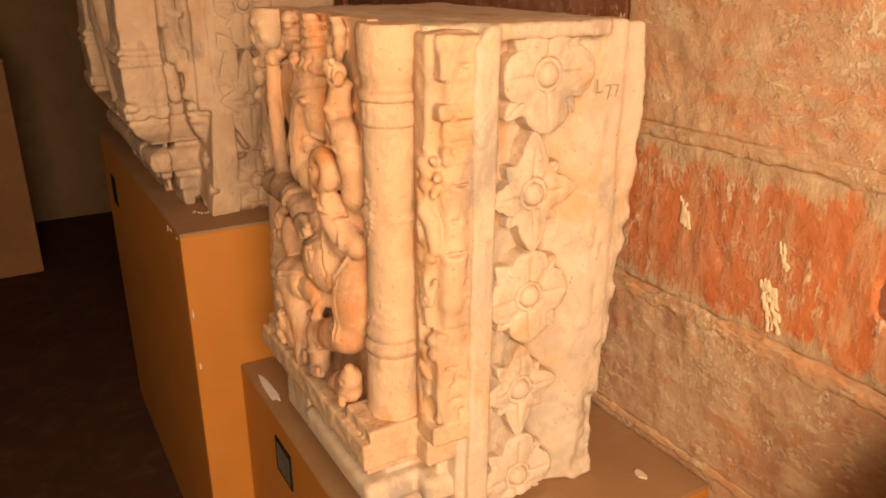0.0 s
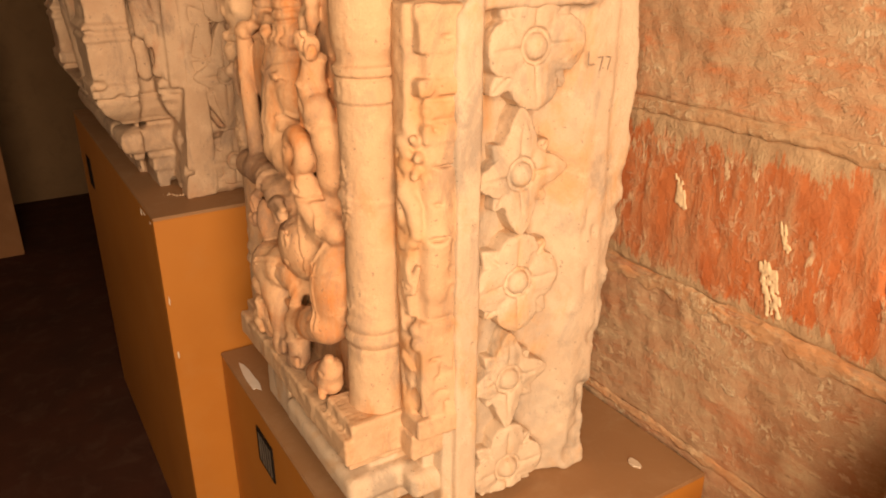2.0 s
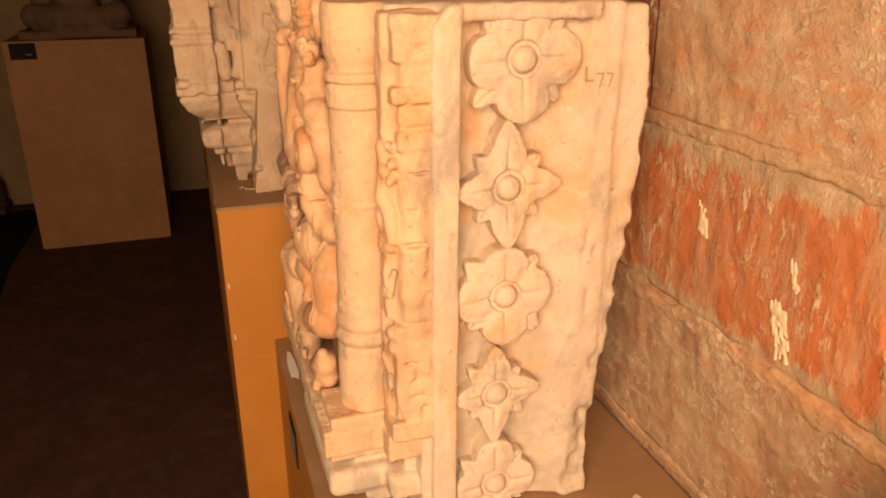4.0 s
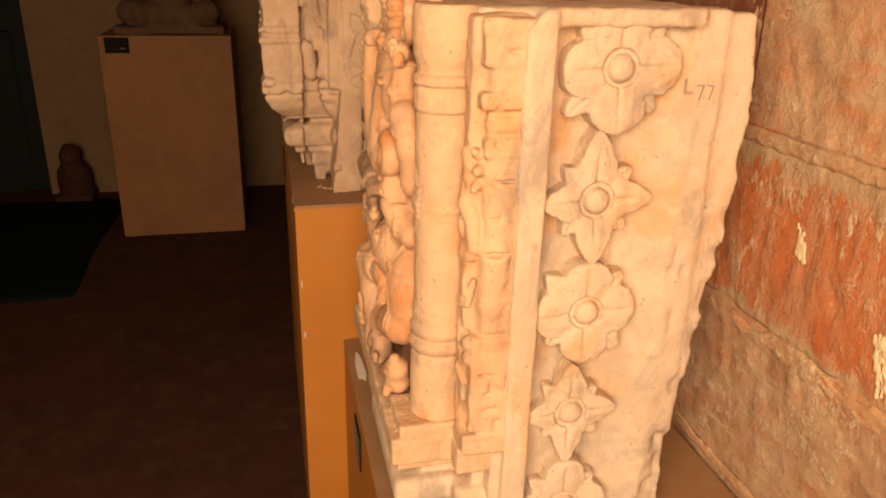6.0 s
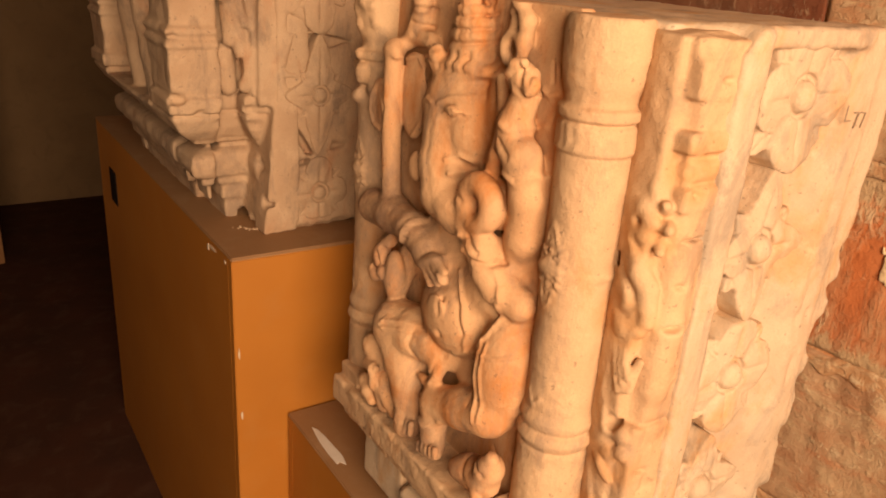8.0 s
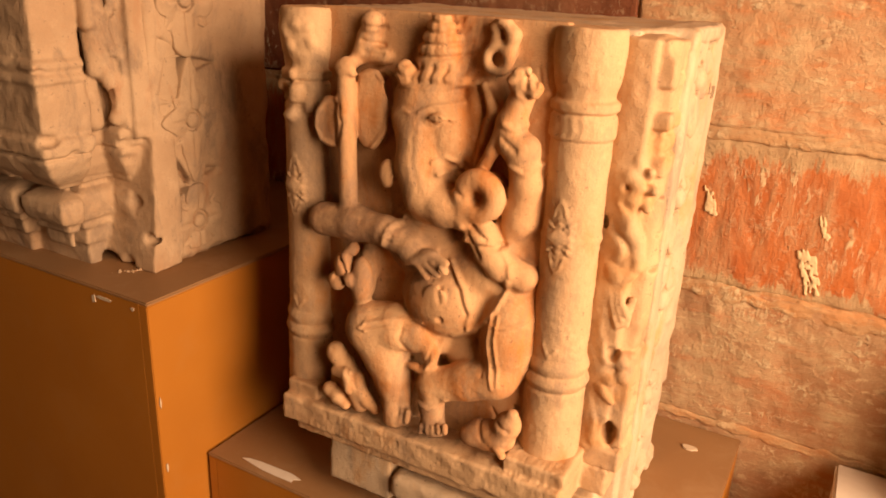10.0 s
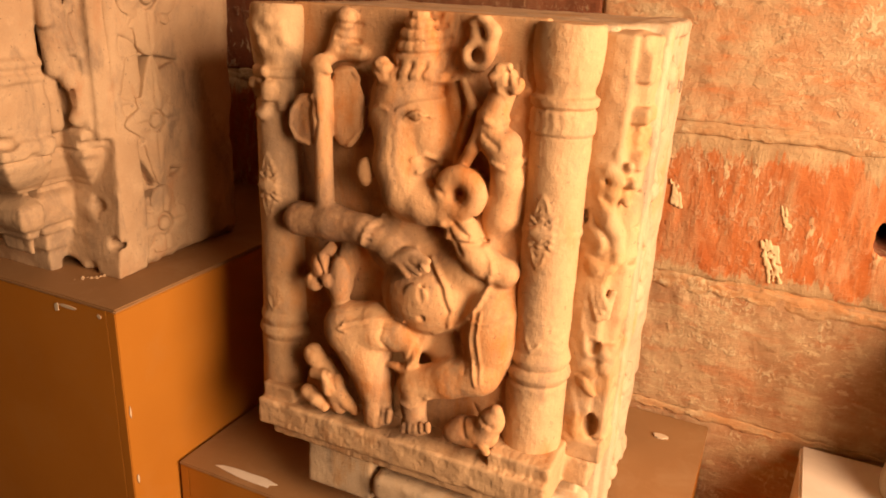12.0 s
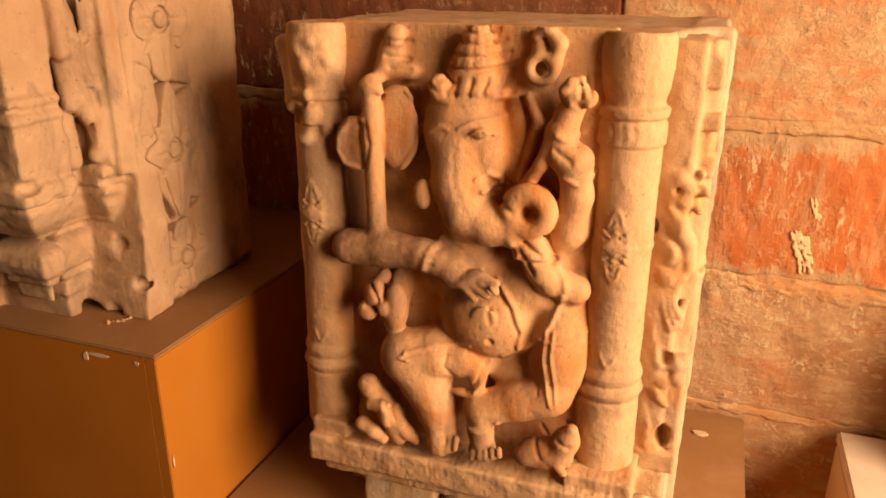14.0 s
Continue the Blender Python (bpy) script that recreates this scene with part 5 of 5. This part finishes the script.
def far_statue():
    clay = Clay((-0.53, 3.86, 1.0), (0.06, 4.35, 1.72), 0.009)
    clay.block((-0.49, 3.93, 1.01), (0.02, 4.30, 1.05), 0.006)
    clay.block((-0.44, 4.10, 1.04), (-0.04, 4.28, 1.68), 0.03)
    clay.limb([(-0.42, 4.03, 1.11, 0.06), (-0.30, 3.98, 1.10, 0.06), (-0.20, 4.0, 1.10, 0.05)], 0.02)
    clay.limb([(-0.06, 4.03, 1.11, 0.06), (-0.16, 3.98, 1.09, 0.055), (-0.28, 4.0, 1.08, 0.05)], 0.02)
    clay.limb([(-0.24, 4.08, 1.15, 0.11), (-0.24, 4.08, 1.36, 0.10)], 0.03)
    clay.egg((-0.24, 4.06, 1.56), (0.08, 0.08, 0.10), 0.02)
    clay.weather(0.006, 0.06, 0.02)
    return clay.skin("stone_statue")


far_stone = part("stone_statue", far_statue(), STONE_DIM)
tagged(far_stone, "dim seated stone statue on the far pedestal", "statue")


def stone_lump():
    clay = Clay((-1.06, 4.50, -0.002), (-0.80, 4.74, 0.40), 0.008)
    clay.egg((-0.93, 4.62, 0.12), (0.10, 0.09, 0.14), 0.01)
    clay.egg((-0.93, 4.60, 0.27), (0.06, 0.06, 0.07), 0.02)
    clay.block((-1.03, 4.53, 0.0), (-0.83, 4.72, 0.05), 0.01)
    clay.weather(0.006, 0.06, 0.02)
    return clay.skin("stone_lump")


pot = part("stone_lump", stone_lump(), FLOOR_MAT)
tagged(pot, "small dark reddish stone fragment on the floor by the back wall", "stone")

def dim_floor_sheet():
    """A thin dark sheet added for the far floor's shade, with a slightly wavy edge and a bound rim."""
    bm = bmesh.new()
    x0, x1, y0, y1, n = -2.30, -0.66, 3.15, 4.60, 24
    rows = []
    for i in range(n + 1):
        rows.append([bm.verts.new((x0 + (x1 - x0) * i / n + 0.010 * math.sin(9 * j / n + 1), y0 + (y1 - y0) * j / n + 0.012 * math.sin(7 * i / n), 0.010 + 0.003 * math.sin(5 * i / n + 4 * j / n) if 0 < i < n and 0 < j < n else 0.002)) for j in range(n + 1)])
    for p, q in zip(rows, rows[1:]):
        for j in range(n):
            bm.faces.new((p[j], q[j], q[j + 1], p[j + 1])).smooth = True
    under = bmesh.ops.extrude_edge_only(bm, edges=[e for e in bm.edges if e.is_boundary])
    for v in [g for g in under["geom"] if isinstance(g, bmesh.types.BMVert)]:
        v.co.z = 0.0
    bmesh.ops.recalc_face_normals(bm, faces=bm.faces[:])
    return bm


tagged(part("dim_floor_sheet", dim_floor_sheet(), DIM_FLOOR_GREEN), "dark green sheet added for the unlit floor before the back doorway", "mat")

# ---- the masonry wall ----
east = structure("wall_east", slab_with_hole((WALL_X + 0.004, FRONT_Y, 0), (WALL_X + 0.35, BACK_Y, TOP), 1, 0.367, 0.464, 0.986, 1.058), MORTAR, "old red block masonry wall smeared with lime mortar")
# hole lined in the darkened red: its inner shade is coloured in
part("hole_lining", box((WALL_X + 0.195, 0.355, 0.97), (WALL_X + 0.21, 0.475, 1.07), 0), SHADED_RED, east)


def hole_tube():
    """The rough sides of the hole, narrowing inwards."""
    bm = bmesh.new()
    rings = []
    for x, k in ((WALL_X + 0.005, 1.02), (WALL_X + 0.016, 0.98), (WALL_X + 0.045, 0.92), (WALL_X + 0.20, 0.80)):
        loop = []
        for i in range(28):
            a = i / 28 * 2 * math.pi
            c, s = math.cos(a), math.sin(a)
            r = k * (c ** 4 + s ** 4) ** -0.25 * random.uniform(0.95, 1.04)
            loop.append(bm.verts.new((x + random.uniform(0, 0.002), 0.415 + 0.040 * r * c, 1.022 + 0.030 * r * s)))
        rings.append(loop)
    for p, q in zip(rings, rings[1:]):
        for i in range(28):
            bm.faces.new((p[i], p[(i + 1) % 28], q[(i + 1) % 28], q[i])).smooth = True
    return bm


part("hole_side", hole_tube(), SHADED_RED, east)


def masonry_block(y0, y1, z0, z1, hacked, hole=False, step=0.008, worn=0.0045):
    """One block: a bulging, chipped face with slanting tool marks, and its four edges."""
    ny, nz = max(4, int((y1 - y0) / step)), max(4, int((z1 - z0) / step))
    ys, zs = np.linspace(y0, y1, ny), np.linspace(z0, z1, nz)
    Y, Z = np.meshgrid(ys, zs, indexing="ij")
    out = 0.0022 * lattice((ny, nz), 0.07 / step) + 0.0012 * lattice((ny, nz), 0.02 / step)
    slant = (Y - y0) - 0.40 * (Z - z0)
    wob = lattice((ny, nz), 0.03 / step)
    for k in range(int((y1 - y0) / 0.055) + 3):
        c = random.uniform(-0.1, y1 - y0)
        out -= hacked * random.uniform(0.4, 1.0) * np.exp(-((slant - c + 0.006 * wob) / random.uniform(0.004, 0.010)) ** 2) * (0.5 + 0.5 * lattice((ny, nz), 0.05 / step))
    edge = np.minimum(np.minimum(Y - y0, y1 - Y), np.minimum(Z - z0, z1 - Z)) + 0.004 * wob
    out -= worn * np.exp(-np.clip(edge, 0, 1) / 0.0022)
    verts = np.stack([WALL_X - out, Y, Z], -1)
    keep = np.ones((ny - 1, nz - 1), bool)
    if hole:
        mid_y, mid_z = (Y[1:, 1:] + Y[:-1, :-1]) / 2, (Z[1:, 1:] + Z[:-1, :-1]) / 2
        keep = ((mid_y - 0.415) / 0.040) ** 4 + ((mid_z - 1.022) / 0.030) ** 4 > 1
    vid = np.arange(ny * nz).reshape(ny, nz)
    quads = [(int(vid[i, j]), int(vid[i, j + 1]), int(vid[i + 1, j + 1]), int(vid[i + 1, j])) for i in range(ny - 1) for j in range(nz - 1) if keep[i, j]]
    bm = bmesh.new()
    vs = [bm.verts.new(v) for v in verts.reshape(-1, 3)]
    for q in quads:
        bm.faces.new([vs[i] for i in q]).smooth = True
    for v in [v for v in vs if not v.link_faces]:
        bm.verts.remove(v)
    rim = [e for e in bm.edges if e.is_boundary]
    if hole:
        for v in {v for e in rim for v in e.verts}:
            dy, dz = (v.co.y - 0.415) / 0.040, (v.co.z - 1.022) / 0.030
            if abs(dy) < 1.6 and abs(dz) < 1.6:
                k = (dy ** 4 + dz ** 4) ** -0.25 * random.uniform(0.96, 1.04)
                v.co.y, v.co.z = 0.415 + 0.040 * dy * k, 1.022 + 0.030 * dz * k
    up = bmesh.ops.extrude_edge_only(bm, edges=rim)
    for v in [g for g in up["geom"] if isinstance(g, bmesh.types.BMVert)]:
        v.co.x = WALL_X + (0.008 if hole and 0.35 < v.co.y < 0.48 and 0.97 < v.co.z < 1.08 else 0.03)
    bmesh.ops.recalc_face_normals(bm, faces=bm.faces[:])
    return bm


COURSES = ((0.0, 0.145), (0.15, 0.39), (0.392, 0.640), (0.6405, 0.897), (0.902, 1.152), (1.172, 1.40), (1.41, 1.65), (1.66, 1.90))
rng = random.Random(4)
for row, (z0, z1) in enumerate(COURSES):
    y = -0.88
    while y < 1.75:
        w = rng.uniform(1.02, 1.12)
        if row == 5:
            w = min(w, 0.93 - y) if y < 0.8 else w
        if row == 4:
            y, w = (y, 1.12 - y) if y > -0.2 and y < 0.9 else (y, min(w, -0.02 - y) if y < -0.1 else w)
        red = row in (1, 4, 6) or (row == 5 and y > 0.8)
        near = 0.0 < y + w and y < 1.0 and 1 < row < 7
        # upper blocks beyond y 0.9 take the darkened red for the shadow there
        part("brick", masonry_block(y, y + w - 0.004, z0, z1, 0.0026 if red else 0.0014, row == 4 and y < 0.43 < y + w, 0.0055 if near else 0.016, 0.004 if red else 0.0009), (SHADED_RED if row > 4 and y > 0.9 else RED) if red else (LIMED_RED if row > 4 else LIMED), east)
        y += w
rest = bmesh.new()
for row in range(13):
    z0 = 0.25 * row
    for k in range(24):
        y = -2.45 + 0.6 * k + (0.3 if row % 2 else 0)
        if (y > 1.85 or z0 > 1.9) and y > FRONT_Y and y + 0.59 < BACK_Y:
            bmesh.ops.create_cube(rest, size=1, matrix=Matrix.LocRotScale((WALL_X + 0.02, y + 0.295, z0 + 0.12), None, (0.04, 0.585, 0.238)))
tagged(part("far_bricks", rest, RED, east), "", "", "", "stuff")


def mortar_joint(y0, y1, z0, z1, ragged, proud, seed):
    """Lime mortar smeared along a joint, its edges torn and thinning out."""
    rng = np.random.RandomState(seed)
    step = 0.006
    ny, nz = int((y1 - y0) / step), 9
    ys = np.linspace(y0, y1, ny)

    def wander(cell):
        knots = rng.uniform(-1, 1, int((y1 - y0) / cell) + 3)
        return np.interp((ys - y0) / cell, np.arange(len(knots)), knots)
    low = z0 + ragged * (0.5 * wander(0.09) + 0.5 * wander(0.03) + 0.5 * wander(0.012))
    high = np.maximum(z1 + ragged * (0.7 * wander(0.11) + 0.5 * wander(0.03) + 0.3 * wander(0.011)), low + 0.004)
    bm = bmesh.new()
    rows = []
    for j in range(nz):
        t = j / (nz - 1)
        lump = rng.uniform(-1, 1, ny) * 0.0009 + 0.0012 * wander(0.02)
        out = (proud + lump) * min(1.0, 4.2 * min(t, 1 - t)) - (0.006 if j in (0, nz - 1) else 0.0)
        rows.append([bm.verts.new((WALL_X - o, y, a + (b - a) * t)) for o, y, a, b in zip(out, ys, low, high)])
    for p, q in zip(rows, rows[1:]):
        for i in range(ny - 1):
            bm.faces.new((p[i], q[i], q[i + 1], p[i + 1])).smooth = True
    return bm


for spec in ((0.0, 1.70, 1.150, 1.174, 0.006, 0.0020, 1), (0.0, 1.70, 0.872, 0.896, 0.014, 0.0022, 2), (0.0, 1.70, 0.628, 0.646, 0.009, 0.0025, 3), (0.0, 1.70, 1.392, 1.416, 0.014, 0.0025, 4)):
    part("mortar_joint", mortar_joint(*spec), MORTAR, east)


def splash(y, z, tall, wide, count, seed):
    """A cluster of slanting plaster strokes on the red course."""
    rng = random.Random(seed)
    clay = Clay((WALL_X - 0.012, y - 0.06, z - 0.06), (WALL_X + 0.012, y + 0.06, z + 0.06), 0.0016)
    for k in range(count):
        t = rng.uniform(-1, 1)
        cy, cz = y + 0.32 * t * tall + rng.uniform(-wide, wide), z + t * tall + rng.uniform(-0.004, 0.004)
        h = rng.uniform(0.0015, 0.0055)
        clay.limb([(WALL_X + 0.0005, cy + 0.3 * h, cz + h, 0.0016), (WALL_X, cy - 0.3 * h, cz - h, 0.0024)], 0.001)
    clay.weather(0.0006, 0.012, 0.004)
    return clay.skin("plaster_splash")


part("plaster_splash", splash(0.594, 0.955, 0.034, 0.013, 74, 3), SPLASH, east, "crusty white plaster strokes")
part("plaster_splash", splash(0.765, 1.045, 0.018, 0.010, 34, 8), SPLASH, east, "crusty white plaster strokes")
part("plaster_splash", splash(0.585, 1.03, 0.014, 0.005, 14, 11), SPLASH, east, "crusty white plaster strokes")
